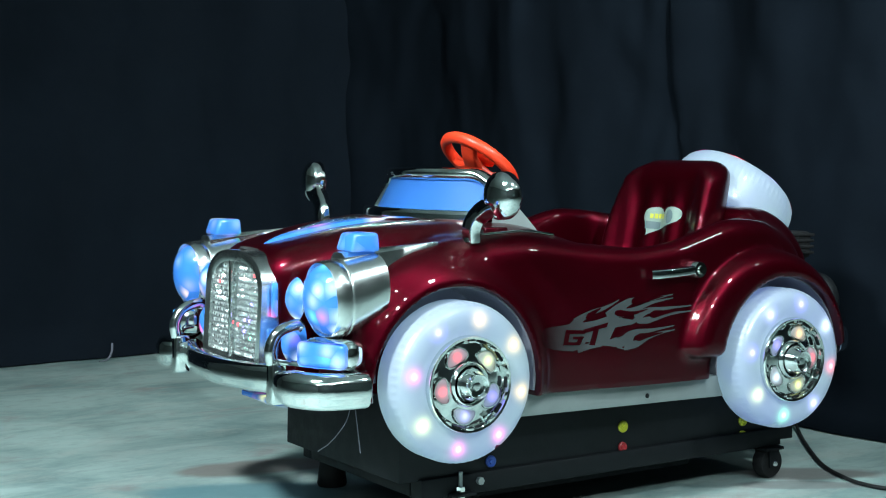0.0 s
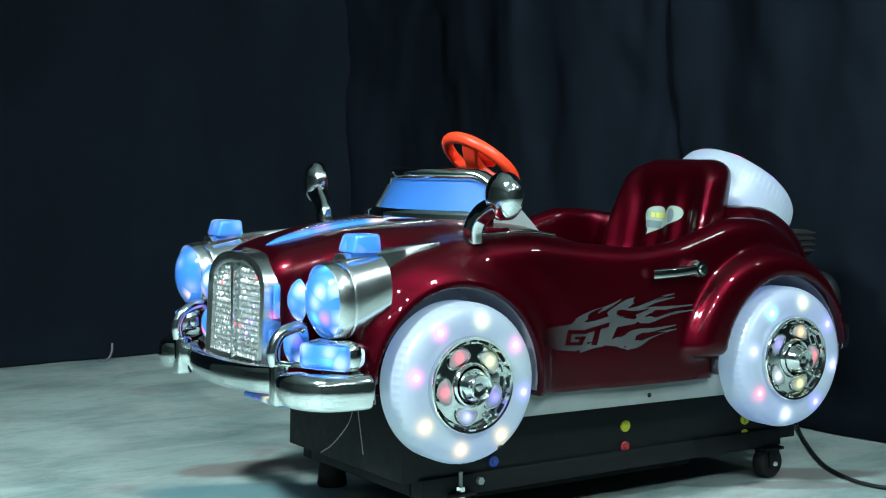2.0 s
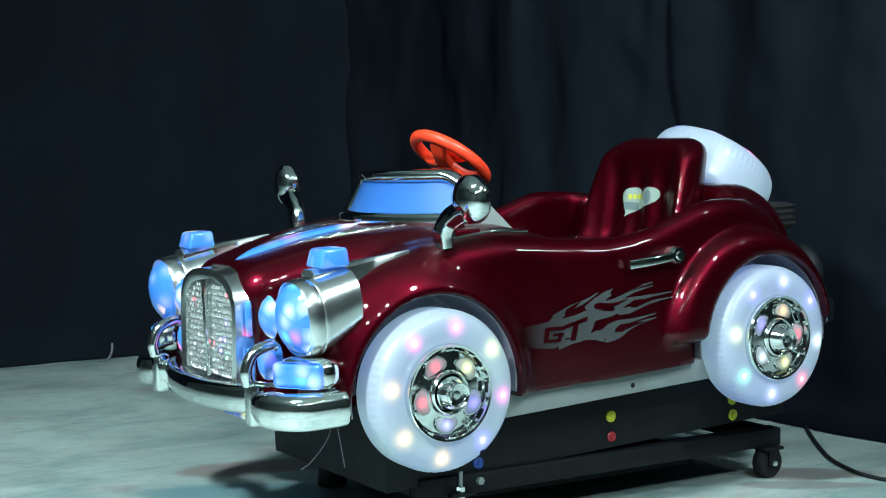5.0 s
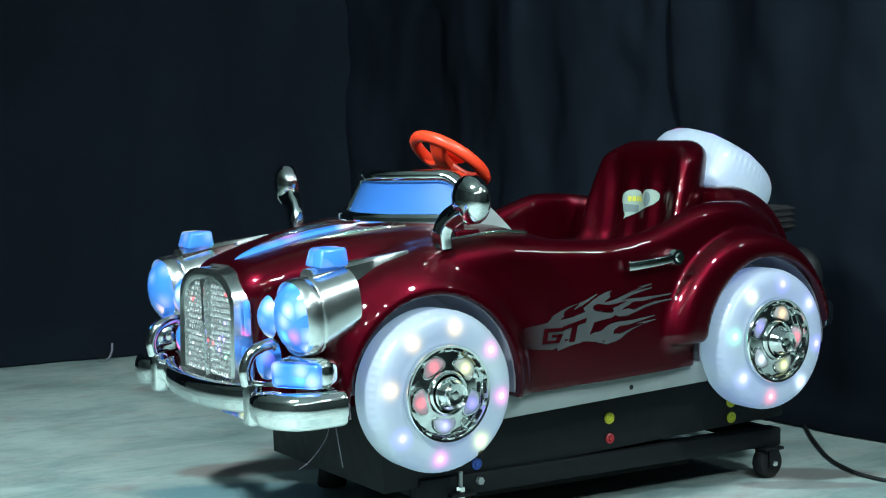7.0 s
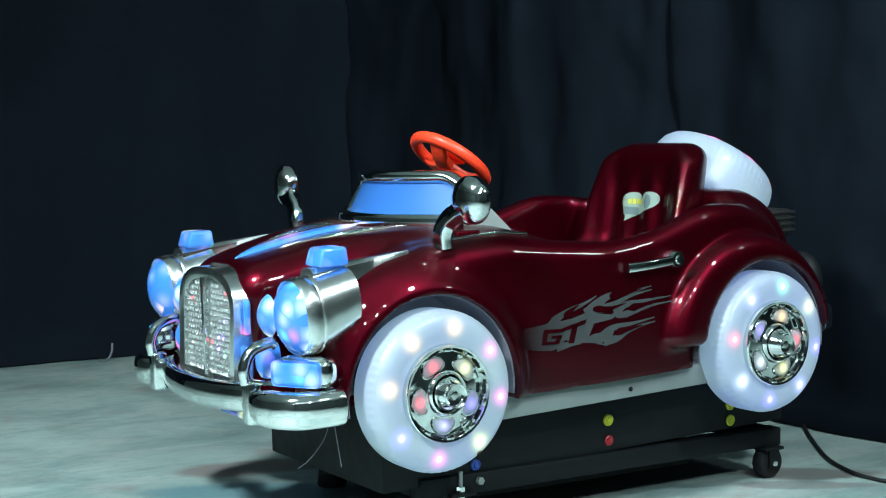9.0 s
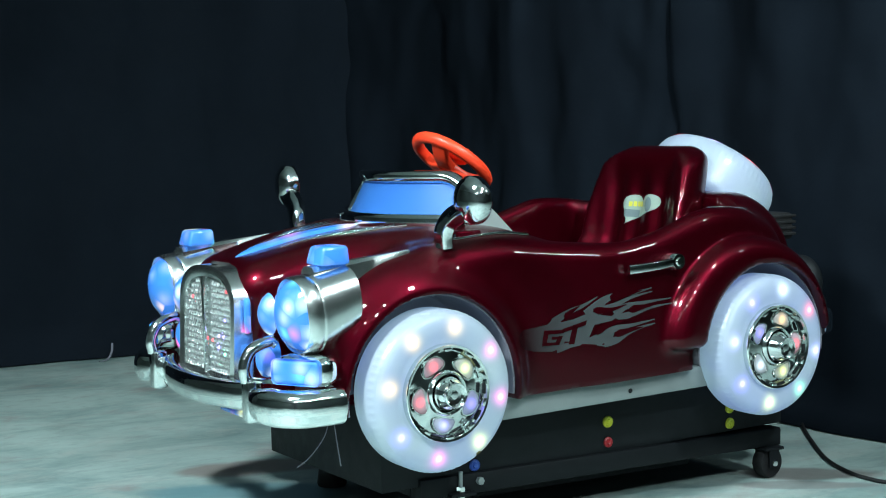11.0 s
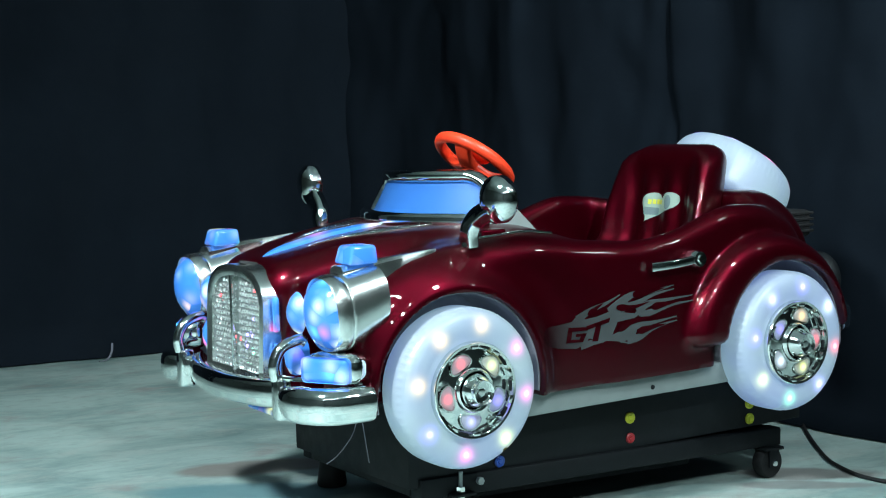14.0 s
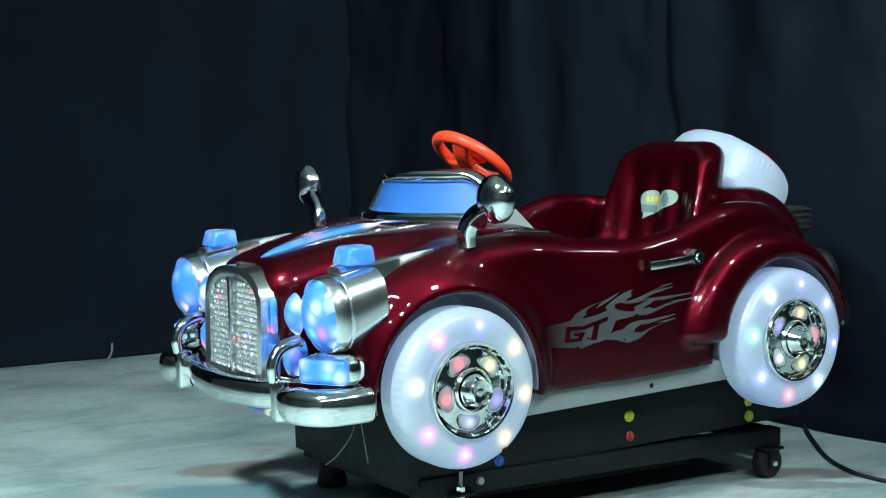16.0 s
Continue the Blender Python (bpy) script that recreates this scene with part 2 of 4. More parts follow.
def floor_material():
    m = mat("worn_painted_concrete", (0.345, 0.44, 0.42), 0.55, vary=0.10, scale=1.3, bump=0.10, bump_scale=30)
    nt = m.node_tree
    b = nt.nodes["Principled BSDF"]
    first = b.inputs["Base Color"].links[0].from_socket
    tc = nt.nodes.new("ShaderNodeTexCoord")
    mp = nt.nodes.new("ShaderNodeMapping")
    mp.inputs["Rotation"].default_value = (0, 0, 0.55)
    mp.inputs["Scale"].default_value = (1.0, 1.7, 1.0)
    nt.links.new(tc.outputs["Object"], mp.inputs["Vector"])
    for scale, lo, hi, color, amount in ((2.2, 0.42, 0.68, (0.13, 0.21, 0.21), 0.85), (5.5, 0.5, 0.72, (0.42, 0.44, 0.41), 0.6), (3.1, 0.56, 0.7, (0.27, 0.22, 0.215), 0.75), (16.0, 0.5, 0.75, (0.17, 0.21, 0.20), 0.45)):
        n = nt.nodes.new("ShaderNodeTexNoise")
        n.inputs["Scale"].default_value, n.inputs["Detail"].default_value, n.inputs["Roughness"].default_value = scale, 8, 0.62
        n.inputs["Distortion"].default_value = 0.6
        nt.links.new(mp.outputs[0], n.inputs["Vector"])
        r = nt.nodes.new("ShaderNodeMapRange")
        r.inputs[1].default_value, r.inputs[2].default_value, r.inputs[4].default_value = lo, hi, amount
        nt.links.new(n.outputs["Fac"], r.inputs[0])
        mix = nt.nodes.new("ShaderNodeMix")
        mix.data_type = "RGBA"
        mix.inputs[7].default_value = (*color, 1)
        nt.links.new(r.outputs[0], mix.inputs[0])
        nt.links.new(first, mix.inputs[6])
        first = mix.outputs[2]
    # patches: brown stain with painted shadow before the ride and at its tail, a blue-green stain beside it
    warp = nt.nodes.new("ShaderNodeTexNoise")
    warp.inputs["Scale"].default_value, warp.inputs["Detail"].default_value = 3.5, 6
    nt.links.new(tc.outputs["Object"], warp.inputs["Vector"])
    for cx, cy, rx, ry, turn, color, amount in STAINS_AND_SHADE:
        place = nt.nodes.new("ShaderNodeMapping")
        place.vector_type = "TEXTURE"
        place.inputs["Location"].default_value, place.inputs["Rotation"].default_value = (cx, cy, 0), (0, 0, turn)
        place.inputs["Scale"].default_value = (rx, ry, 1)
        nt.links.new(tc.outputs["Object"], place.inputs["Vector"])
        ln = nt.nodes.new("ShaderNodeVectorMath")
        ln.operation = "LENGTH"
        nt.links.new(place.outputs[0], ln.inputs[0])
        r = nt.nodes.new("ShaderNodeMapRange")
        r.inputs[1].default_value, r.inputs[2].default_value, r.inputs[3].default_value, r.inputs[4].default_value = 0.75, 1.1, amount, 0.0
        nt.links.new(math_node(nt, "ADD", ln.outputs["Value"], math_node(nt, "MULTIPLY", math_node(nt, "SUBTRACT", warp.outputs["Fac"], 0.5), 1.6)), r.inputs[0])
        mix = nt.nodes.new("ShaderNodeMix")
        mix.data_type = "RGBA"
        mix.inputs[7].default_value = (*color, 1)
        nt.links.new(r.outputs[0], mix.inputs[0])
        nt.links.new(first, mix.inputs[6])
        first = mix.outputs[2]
    nt.links.new(first, b.inputs["Base Color"])
    return m


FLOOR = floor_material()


# ---- mesh helpers ----
def part(name, bm, material, parent=None, label="", smooth=True, m=None):
    me = bpy.data.meshes.new(name)
    bmesh.ops.recalc_face_normals(bm, faces=bm.faces)
    for f in bm.faces:
        f.smooth = smooth
    if smooth:
        for e in bm.edges:
            if len(e.link_faces) == 2 and e.calc_face_angle(0) > 0.75:
                e.smooth = False
    bm.to_mesh(me)
    bm.free()
    me.materials.append(material)
    ob = new(name, me)
    if parent:
        ob.parent = parent
    if m is not None:
        ob.matrix_basis = m
    if label:
        tagged(ob, label)
    return ob


def lathe(profile, seg=48, wobble=None, close=True):
    """Rings of (radius, y) turned about the y axis."""
    bm = bmesh.new()
    rings = []
    for i, (r, y) in enumerate(profile):
        if r < 1e-6:
            rings.append([bm.verts.new((0, y, 0))])
            continue
        ring = []
        for k in range(seg):
            a = math.tau * k / seg
            rr = r + (wobble(i, k) if wobble else 0)
            ring.append(bm.verts.new((rr * math.cos(a), y, rr * math.sin(a))))
        rings.append(ring)
    for a, b in zip(rings, rings[1:]):
        for k in range(seg):
            k2 = (k + 1) % seg
            if len(a) == 1 and len(b) == 1:
                continue
            if len(a) == 1:
                bm.faces.new((a[0], b[k], b[k2]))
            elif len(b) == 1:
                bm.faces.new((a[k], a[k2], b[0]))
            else:
                bm.faces.new((a[k], a[k2], b[k2], b[k]))
    return bm


def box(x0, x1, y0, y1, z0, z1, bevel=0.004, seg=2):
    bm = bmesh.new()
    bmesh.ops.create_cube(bm, size=1)
    for v in bm.verts:
        v.co = ((x0 + x1) / 2 + v.co.x * (x1 - x0), (y0 + y1) / 2 + v.co.y * (y1 - y0), (z0 + z1) / 2 + v.co.z * (z1 - z0))
    if bevel:
        bmesh.ops.bevel(bm, geom=list(bm.edges), offset=bevel, segments=seg, profile=0.5, affect="EDGES")
    return bm


def smooth_path(points, n):
    """A Catmull-Rom line through the points."""
    p = [Vector(q) for q in points]
    p = [2 * p[0] - p[1]] + p + [2 * p[-1] - p[-2]]
    out = []
    for i in range(1, len(p) - 2):
        for k in range(n):
            t = k / n
            out.append(0.5 * ((2 * p[i]) + (p[i + 1] - p[i - 1]) * t + (2 * p[i - 1] - 5 * p[i] + 4 * p[i + 1] - p[i + 2]) * t * t + (3 * p[i] - p[i - 1] - 3 * p[i + 1] + p[i + 2]) * t ** 3))
    out.append(p[-2])
    return out


def sweep(points, section, n=6, up=(0, 0, 1), taper=None, closed=False, cap=True):
    """Sweeps a closed section of (side, up) along a smooth line."""
    pts = smooth_path(points, n) if n > 1 else [Vector(q) for q in points]
    bm = bmesh.new()
    rings = []
    for i, p in enumerate(pts):
        a, b = pts[max(0, i - 1)], pts[min(len(pts) - 1, i + 1)]
        if closed:
            a, b = pts[i - 1], pts[(i + 1) % len(pts)]
        d = (b - a).normalized()
        s = d.cross(Vector(up)).normalized()
        u = s.cross(d)
        k = taper(i / (len(pts) - 1)) if taper else 1.0
        rings.append([bm.verts.new(p + s * (q[0] * k) + u * (q[1] * k)) for q in section])
    m = len(section)
    pairs = list(zip(rings, rings[1:])) + ([(rings[-1], rings[0])] if closed else [])
    for a, b in pairs:
        for k in range(m):
            bm.faces.new((a[k], a[(k + 1) % m], b[(k + 1) % m], b[k]))
    if cap and not closed:
        bm.faces.new(rings[0])
        bm.faces.new(rings[-1])
    return bm


def circle(r, n=12, ry=None):
    return [(r * math.cos(math.tau * k / n), (ry or r) * math.sin(math.tau * k / n)) for k in range(n)]


def rounded(w, h, r, n=4):
    """A rounded rectangle of half sizes w, h."""
    out = []
    for cx, cy, a0 in ((w - r, h - r, 0), (-w + r, h - r, 90), (-w + r, -h + r, 180), (w - r, -h + r, 270)):
        for k in range(n + 1):
            a = radians(a0 + 90 * k / n)
            out.append((cx + r * math.cos(a), cy + r * math.sin(a)))
    return out


def merge(target, bm, m=None):
    """Adds bm to target."""
    if m is not None:
        bmesh.ops.transform(bm, matrix=m, verts=bm.verts)
    me = bpy.data.meshes.new("scratch")
    bm.to_mesh(me)
    bm.free()
    target.from_mesh(me)
    bpy.data.meshes.remove(me)
    return target


def surface(field, lo, hi, h):
    """A mesh of the zero level of field(X, Y, Z), by surface nets."""
    ax = [np.arange(a, b + h, h) for a, b in zip(lo, hi)]
    X, Y, Z = np.meshgrid(*ax, indexing="ij")
    F = field(X, Y, Z)
    S = F < 0
    n = np.zeros(tuple(s - 1 for s in F.shape), int)
    offs = [(i, j, k) for i in (0, 1) for j in (0, 1) for k in (0, 1)]
    cut = lambda A, o: A[o[0]:A.shape[0] - 1 + o[0], o[1]:A.shape[1] - 1 + o[1], o[2]:A.shape[2] - 1 + o[2]]
    for o in offs:
        n += cut(S, o)
    act = (n > 0) & (n < 8)
    cells = np.argwhere(act)
    ids = -np.ones(act.shape, int)
    ids[act] = np.arange(len(cells))
    val = {o: cut(F, o)[act] for o in offs}
    pos, cnt = np.zeros((len(cells), 3)), np.zeros(len(cells))
    for a in offs:
        for d in range(3):
            if a[d]:
                continue
            b = tuple(1 if i == d else a[i] for i in range(3))
            va, vb = val[a], val[b]
            x = (va < 0) != (vb < 0)
            t = np.where(x, va / np.where(x, va - vb, 1), 0)
            p = np.array(a, float)[None, :] + t[:, None] * (np.array(b) - np.array(a))[None, :]
            pos += p * x[:, None]
            cnt += x
    co = (cells + pos / cnt[:, None]) * h + np.array([a[0] for a in ax])
    faces = []
    for d in range(3):
        A = np.moveaxis(S, d, 0)
        ch = np.argwhere(A[:-1] != A[1:])
        u, w = (d + 1) % 3, (d + 2) % 3
        for c in ch:
            g = [0, 0, 0]
            others = [i for i in range(3) if i != d]
            g[d], g[others[0]], g[others[1]] = c
            if g[u] < 1 or g[w] < 1:
                continue
            quad = []
            for du, dw in ((-1, -1), (0, -1), (0, 0), (-1, 0)):
                q = list(g)
                q[u] += du
                q[w] += dw
                quad.append(ids[tuple(q)])
            if min(quad) < 0:
                continue
            faces.append(quad if S[tuple(g)] else quad[::-1])
    bm = bmesh.new()
    vs = [bm.verts.new(c) for c in co]
    for f in faces:
        bm.faces.new([vs[i] for i in f])
    return bm


def curve(X, pts, soft=0.05):
    """A soft line through (x, value) points."""
    xs = np.linspace(pts[0][0] - 0.2, pts[-1][0] + 0.2, 500)
    ys = np.interp(xs, [p[0] for p in pts], [p[1] for p in pts])
    k = max(3, int(soft / (xs[1] - xs[0])))
    w = np.hanning(2 * k + 1)
    ys = np.convolve(np.pad(ys, k, mode="edge"), w / w.sum(), "valid")
    return np.interp(X, xs, ys)


def rb(px, hx, py, hy, pz, hz, r):
    """Distance to a rounded box; p: place from its middle, h: half sizes."""
    qx, qy, qz = np.abs(px) - hx + r, np.abs(py) - hy + r, np.abs(pz) - hz + r
    return np.sqrt(np.maximum(qx, 0) ** 2 + np.maximum(qy, 0) ** 2 + np.maximum(qz, 0) ** 2) + np.minimum(np.maximum(np.maximum(qx, qy), qz), 0) - r


def union(a, b, k):
    h = np.clip(0.5 + 0.5 * (b - a) / k, 0, 1)
    return b * (1 - h) + a * h - k * h * (1 - h)


def cutout(a, b, k):
    return -union(-a, b, k)


# ---- the hall ----
def hall():
    bm = bmesh.new()
    bmesh.ops.create_grid(bm, x_segments=2, y_segments=2, size=7.0)
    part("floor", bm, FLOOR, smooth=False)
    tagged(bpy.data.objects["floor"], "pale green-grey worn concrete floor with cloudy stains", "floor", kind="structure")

    def drape(name, a, b, label, fold, seed):
        rng = random.Random(seed)
        waves = [(rng.uniform(2.5, 7), rng.uniform(0, 6), rng.uniform(0.3, 1)) for _ in range(3)] + [(rng.uniform(13, 20), rng.uniform(0, 6), 0.14) for _ in range(2)]
        a, b = Vector(a), Vector(b)
        length = (b - a).length
        d = (b - a) / length
        nrm = Vector((-d.y, d.x, 0))
        bm = bmesh.new()
        cols, rows, H = int(length / 0.02), 70, 3.25
        grid = []
        for i in range(cols + 1):
            s = length * i / cols
            col = []
            for j in range(rows + 1):
                z = H * j / rows
                w = sum(k * math.sin(f * s + p + 0.25 * math.sin(1.7 * z + p)) for f, p, k in waves)
                w += 1.4 * noise.noise(Vector((s * 1.5, z * 0.9, seed))) + 0.9 * noise.noise(Vector((s * 4.2, z * 2.6, seed + 5))) + 0.38 * noise.noise(Vector((s * 11, z * 7, seed + 9)))
                lap = 0.0
                if name == "curtain_side":
                    # one panel laps over the next in a crumpled edge
                    e = s - 1.52 - 0.05 * noise.noise(Vector((z * 3.0, 4.2, 1.0)))
                    lap = 0.13 * e if 0 < e < 0.7 else 0.091 * max(0.0, 1 - (e - 0.7) / 0.4) if e >= 0.7 else 0.035 * max(0.0, 1 + e / 0.5) * min(1.0, -e / 0.025)
                    lap += 0.035 * math.exp(-((e - 0.04) / 0.16) ** 2) * noise.noise(Vector((s * 9, z * 6, 2.0)))
                foot = lap + 0.10 * max(0, 1 - z / 0.12) ** 2
                col.append(bm.verts.new(a + d * s + nrm * (fold * w * (0.55 + 0.45 * z / H) + foot) + Vector((0, 0, z + 0.004))))
            grid.append(col)
        for i in range(cols):
            for j in range(rows):
                bm.faces.new((grid[i][j], grid[i + 1][j], grid[i + 1][j + 1], grid[i][j + 1]))
        ob = part(name, bm, CLOTH)
        mod = ob.modifiers.new("thick", "SOLIDIFY")
        mod.thickness = 0.004
        return tagged(ob, label, "curtain", kind="structure")

    drape("curtain_back", (1.72, 2.74, 0), (-1.5, 2.60, 0), "black cloth curtain hanging in soft folds to the floor", 0.03, 3)
    drape("curtain_side", (1.66, -0.75, 0), (1.50, 2.85, 0), "black cloth curtain hanging in soft folds beside the ride", 0.045, 8)
    # added walls and ceiling out of view; south and east dark to dim reflections
    for name, e in (("wall_south", (-7, 7, -5.2, -5.0, 0, 3.3)), ("wall_west", (-7.0, -6.8, -5, 6.8, 0, 3.3)), ("wall_east", (6.8, 7.0, -5, 6.8, 0, 3.3)), ("wall_north", (-7, 7, 6.8, 7.0, 0, 3.3))):
        tagged(part(name, box(*e, bevel=0), DARKWALL if name in ("wall_south", "wall_east") else WALL, smooth=False), "unseen hall wall, dark grey to dim the reflections" if name in ("wall_south", "wall_east") else "unseen grey hall wall", "wall", kind="structure")
    tagged(part("ceiling", box(-7, 7, -5.2, 7, 3.3, 3.4, bevel=0), CEILING, smooth=False), "unseen white hall ceiling", "ceiling", kind="structure")
    bm = sweep([(0.265, 2.49, 0.004), (0.300, 2.50, 0.008), (0.325, 2.52, 0.032), (0.335, 2.54, 0.062)], rounded(0.004, 0.0012, 0.0008), 6)
    tagged(part("cable_tie", bm, LINER), "pale plastic cable tie lying at the foot of the curtain", "tie")


hall()


# ---- the ride's wheeled base, which stands still ----
def ride_base():
    root = tagged(new("wheeled_platform"), "black steel wheeled base under the rocking ride car", "platform")
    for y in (-0.245, 0.245):
        part("rail", box(-0.02, 1.02, y - 0.022, y + 0.022, 0.078, 0.122, 0.004), BLACK, root)
    for x in (0.0, 0.5, 1.0):
        part("cross_bar", box(x - 0.022, x + 0.022, -0.2225, 0.2225, 0.080, 0.119, 0.004), BLACK, root)
    part("motor_box", box(0.18, 0.82, -0.16, 0.16, 0.035, 0.0795, 0.006), BLACK, root)
    part("crank_arm", box(0.30, 0.36, -0.02, 0.02, 0.12, 0.17, 0.006), BLACK, root)
    part("crank_arm", box(0.74, 0.80, -0.02, 0.02, 0.12, 0.17, 0.006), BLACK, root)
    # casters
    for x, y in ((0.985, -0.255), (0.985, 0.255)):
        c = part("caster", box(x - 0.03, x + 0.03, y - 0.028, y + 0.028, 0.070, 0.078, 0.002), BLACK, root)
        for s in (-1, 1):
            bm = box(x - 0.016, x + 0.016, y + s * 0.024 - 0.0015, y + s * 0.024 + 0.0015, 0.028, 0.071, 0.001)
            part("fork_plate", bm, BLACK, c)
        prof = [(0.0, -0.017), (0.018, -0.017), (0.034, -0.016), (0.038, -0.011), (0.038, 0.011), (0.034, 0.016), (0.018, 0.017), (0, 0.017)]
        part("caster_wheel", lathe(prof, 32), RUBBER, c, m=pose(x, y, 0.0385))
        part("axle_bolt", lathe([(0, -0.031), (0.006, -0.031), (0.0075, -0.029), (0.0075, 0.029), (0, 0.029)], 8), CHROME, c, "bright axle bolt", m=pose(x, y, 0.0385))
    for x, y in ((0.055, 0.262),):
        part("rubber_foot", lathe([(0, 0.0005), (0.034, 0.0005), (0.036, 0.006), (0.029, 0.060), (0.024, 0.078), (0, 0.078)], 28), RUBBER, root, "tapered black rubber foot", m=pose(x, y, 0, 90))
    # levelling foot at the front
    x, y = 0.075, -0.272
    rod = part("levelling_foot", lathe([(0, 0.0), (0.022, 0.0), (0.020, 0.008), (0.006, 0.012), (0.0045, 0.014), (0.0045, 0.13), (0, 0.13)], 16), DULL, root, m=pose(x, y, 0.001, 90))
    part("nut", lathe([(0.0045, 0.088), (0.010, 0.088), (0.010, 0.098), (0.0045, 0.098)], 6), CHROME, rod)
    part("nut", lathe([(0.0045, 0.068), (0.010, 0.068), (0.010, 0.077), (0.0045, 0.077)], 6), CHROME, rod)
    part("foot_bracket", box(0.045, 0.105, -0.290, -0.2675, 0.080, 0.0875, 0.002), BLACK, root)
    part("bolt", lathe([(0, -0.277), (0.0085, -0.277), (0.0085, -0.2665), (0, -0.2665)], 6), DULL, root, m=pose(0.125, 0, 0.105))
    return root


ride_base()


# ---- the ride car: x runs to its tail, z up from the wheels' hubs, the front hub at x = 0 ----
WB = 0.898


def body_field(X, Y, Z):
    ay = np.abs(Y)
    sill = -0.047 + 0.008 * np.clip(X, 0, 1) + 0.025 * np.clip((-X - 0.15) / 0.08, 0, 1)
    low = sill - 0.045
    # nose and bonnet
    top = curve(X, [(-0.33, 0.238), (-0.2, 0.272), (-0.1, 0.294), (0.08, 0.314), (0.2, 0.312), (0.4, 0.28)])
    hy = curve(X, [(-0.32, 0.145), (-0.1, 0.185), (0.1, 0.26), (0.22, 0.29), (0.3, 0.28), (0.4, 0.24)])
    f = rb(X - 0.03, 0.335, ay, hy, Z - (top + low) / 2, (top - low) / 2, 0.055)
    # front wings' shoulders
    top = curve(X, [(-0.26, 0.15), (-0.18, 0.225), (-0.1, 0.262), (0.0, 0.278), (0.15, 0.285), (0.35, 0.276)])
    hy = curve(X, [(-0.25, 0.075), (0.0, 0.075), (0.15, 0.07), (0.3, 0.045), (0.4, 0.03)])
    f = union(f, rb(X - 0.06, 0.30, ay - 0.285, hy, Z - (top + low) / 2, (top - low) / 2, 0.055), 0.045)
    # tub with doors
    top = curve(X, [(0.0, 0.27), (0.2, 0.290), (0.33, 0.272), (0.47, 0.262), (0.60, 0.278), (0.76, 0.328), (0.88, 0.326), (1.0, 0.275), (1.06, 0.205), (1.13, 0.05)], 0.07)
    hy = curve(X, [(0.0, 0.33), (0.2, 0.355), (0.45, 0.366), (0.8, 0.36), (1.0, 0.33), (1.12, 0.27), (1.2, 0.2)])
    f = union(f, rb(X - 0.545, 0.555, ay, hy, Z - (top + low) / 2, (top - low) / 2, 0.045), 0.03)
    # tail
    top = curve(X, [(0.75, 0.30), (0.9, 0.345), (1.0, 0.345), (1.08, 0.295), (1.15, 0.16)], 0.07)
    f = union(f, rb(X - 0.945, 0.200, ay, 0.27, Z - (top + low) / 2, (top - low) / 2, 0.07), 0.05)
    # wheel flares
    r = np.sqrt(X ** 2 + Z ** 2)
    q1, q2 = r - 0.219 + 0.035, np.abs(ay - 0.30) - 0.088 + 0.035
    fl = np.minimum(np.maximum(q1, q2), 0) + np.sqrt(np.maximum(q1, 0) ** 2 + np.maximum(q2, 0) ** 2) - 0.035
    f = union(f, np.maximum(fl, low - Z), 0.05)
    r = np.sqrt((X - 0.862) ** 2 + Z ** 2)
    q1, q2 = r - 0.254 + 0.045, np.abs(ay - 0.30) - 0.106 + 0.045
    fl = np.minimum(np.maximum(q1, q2), 0) + np.sqrt(np.maximum(q1, 0) ** 2 + np.maximum(q2, 0) ** 2) - 0.045
    f = union(f, -union(-fl, -(0.012 - Z), 0.03), 0.013)
    # the shell ends in a square edge along the sill
    f = np.maximum(f, sill - Z)
    # cockpit and wheel wells
    f = cutout(f, rb(X - 0.590, 0.325, ay, curve(X, [(0.26, 0.25), (0.5, 0.315), (0.9, 0.30)]), Z - 0.36, 0.30, 0.07), 0.040)
    for cx, cr in ((0.0, 0.196), (WB, 0.194)):
        r = np.sqrt((X - cx) ** 2 + (Z + 0.004) ** 2)
        f = cutout(f, np.maximum(r - cr, 0.215 - ay), 0.008)
        f = cutout(f, np.maximum(np.maximum(np.abs(X - cx) - cr, Z), 0.215 - ay), 0.008)
    return f


car = tagged(new("ride_car"), "dark red classic roadster kiddie ride with lit white wheels", "ride car")
body_bm = surface(body_field, (-0.42, -0.46, -0.07), (1.28, 0.46, 0.42), 0.0075)
body_bm.normal_update()
BODY = BVHTree.FromBMesh(body_bm)
body = part("body", body_bm, PAINT, car, "glossy candy red moulded body shell")


def on_body(x, z=None, y=None, lift=0.002, far=1):
    """A point on the body: seen from the near or far side at (x, z), or from above at (x, y)."""
    way = Vector((0, -far, 0)) if z is not None else Vector((0, 0, -1))
    hit = BODY.ray_cast(Vector((x, far * 0.8, z)) if z is not None else Vector((x, y, 0.8)), way)
    if not hit[0]:
        return Vector((x, y if y is not None else 0.37 * far, z if z is not None else 0.3))
    nrm = hit[1] if hit[1].dot(way) < 0 else -hit[1]
    return hit[0] + nrm * lift


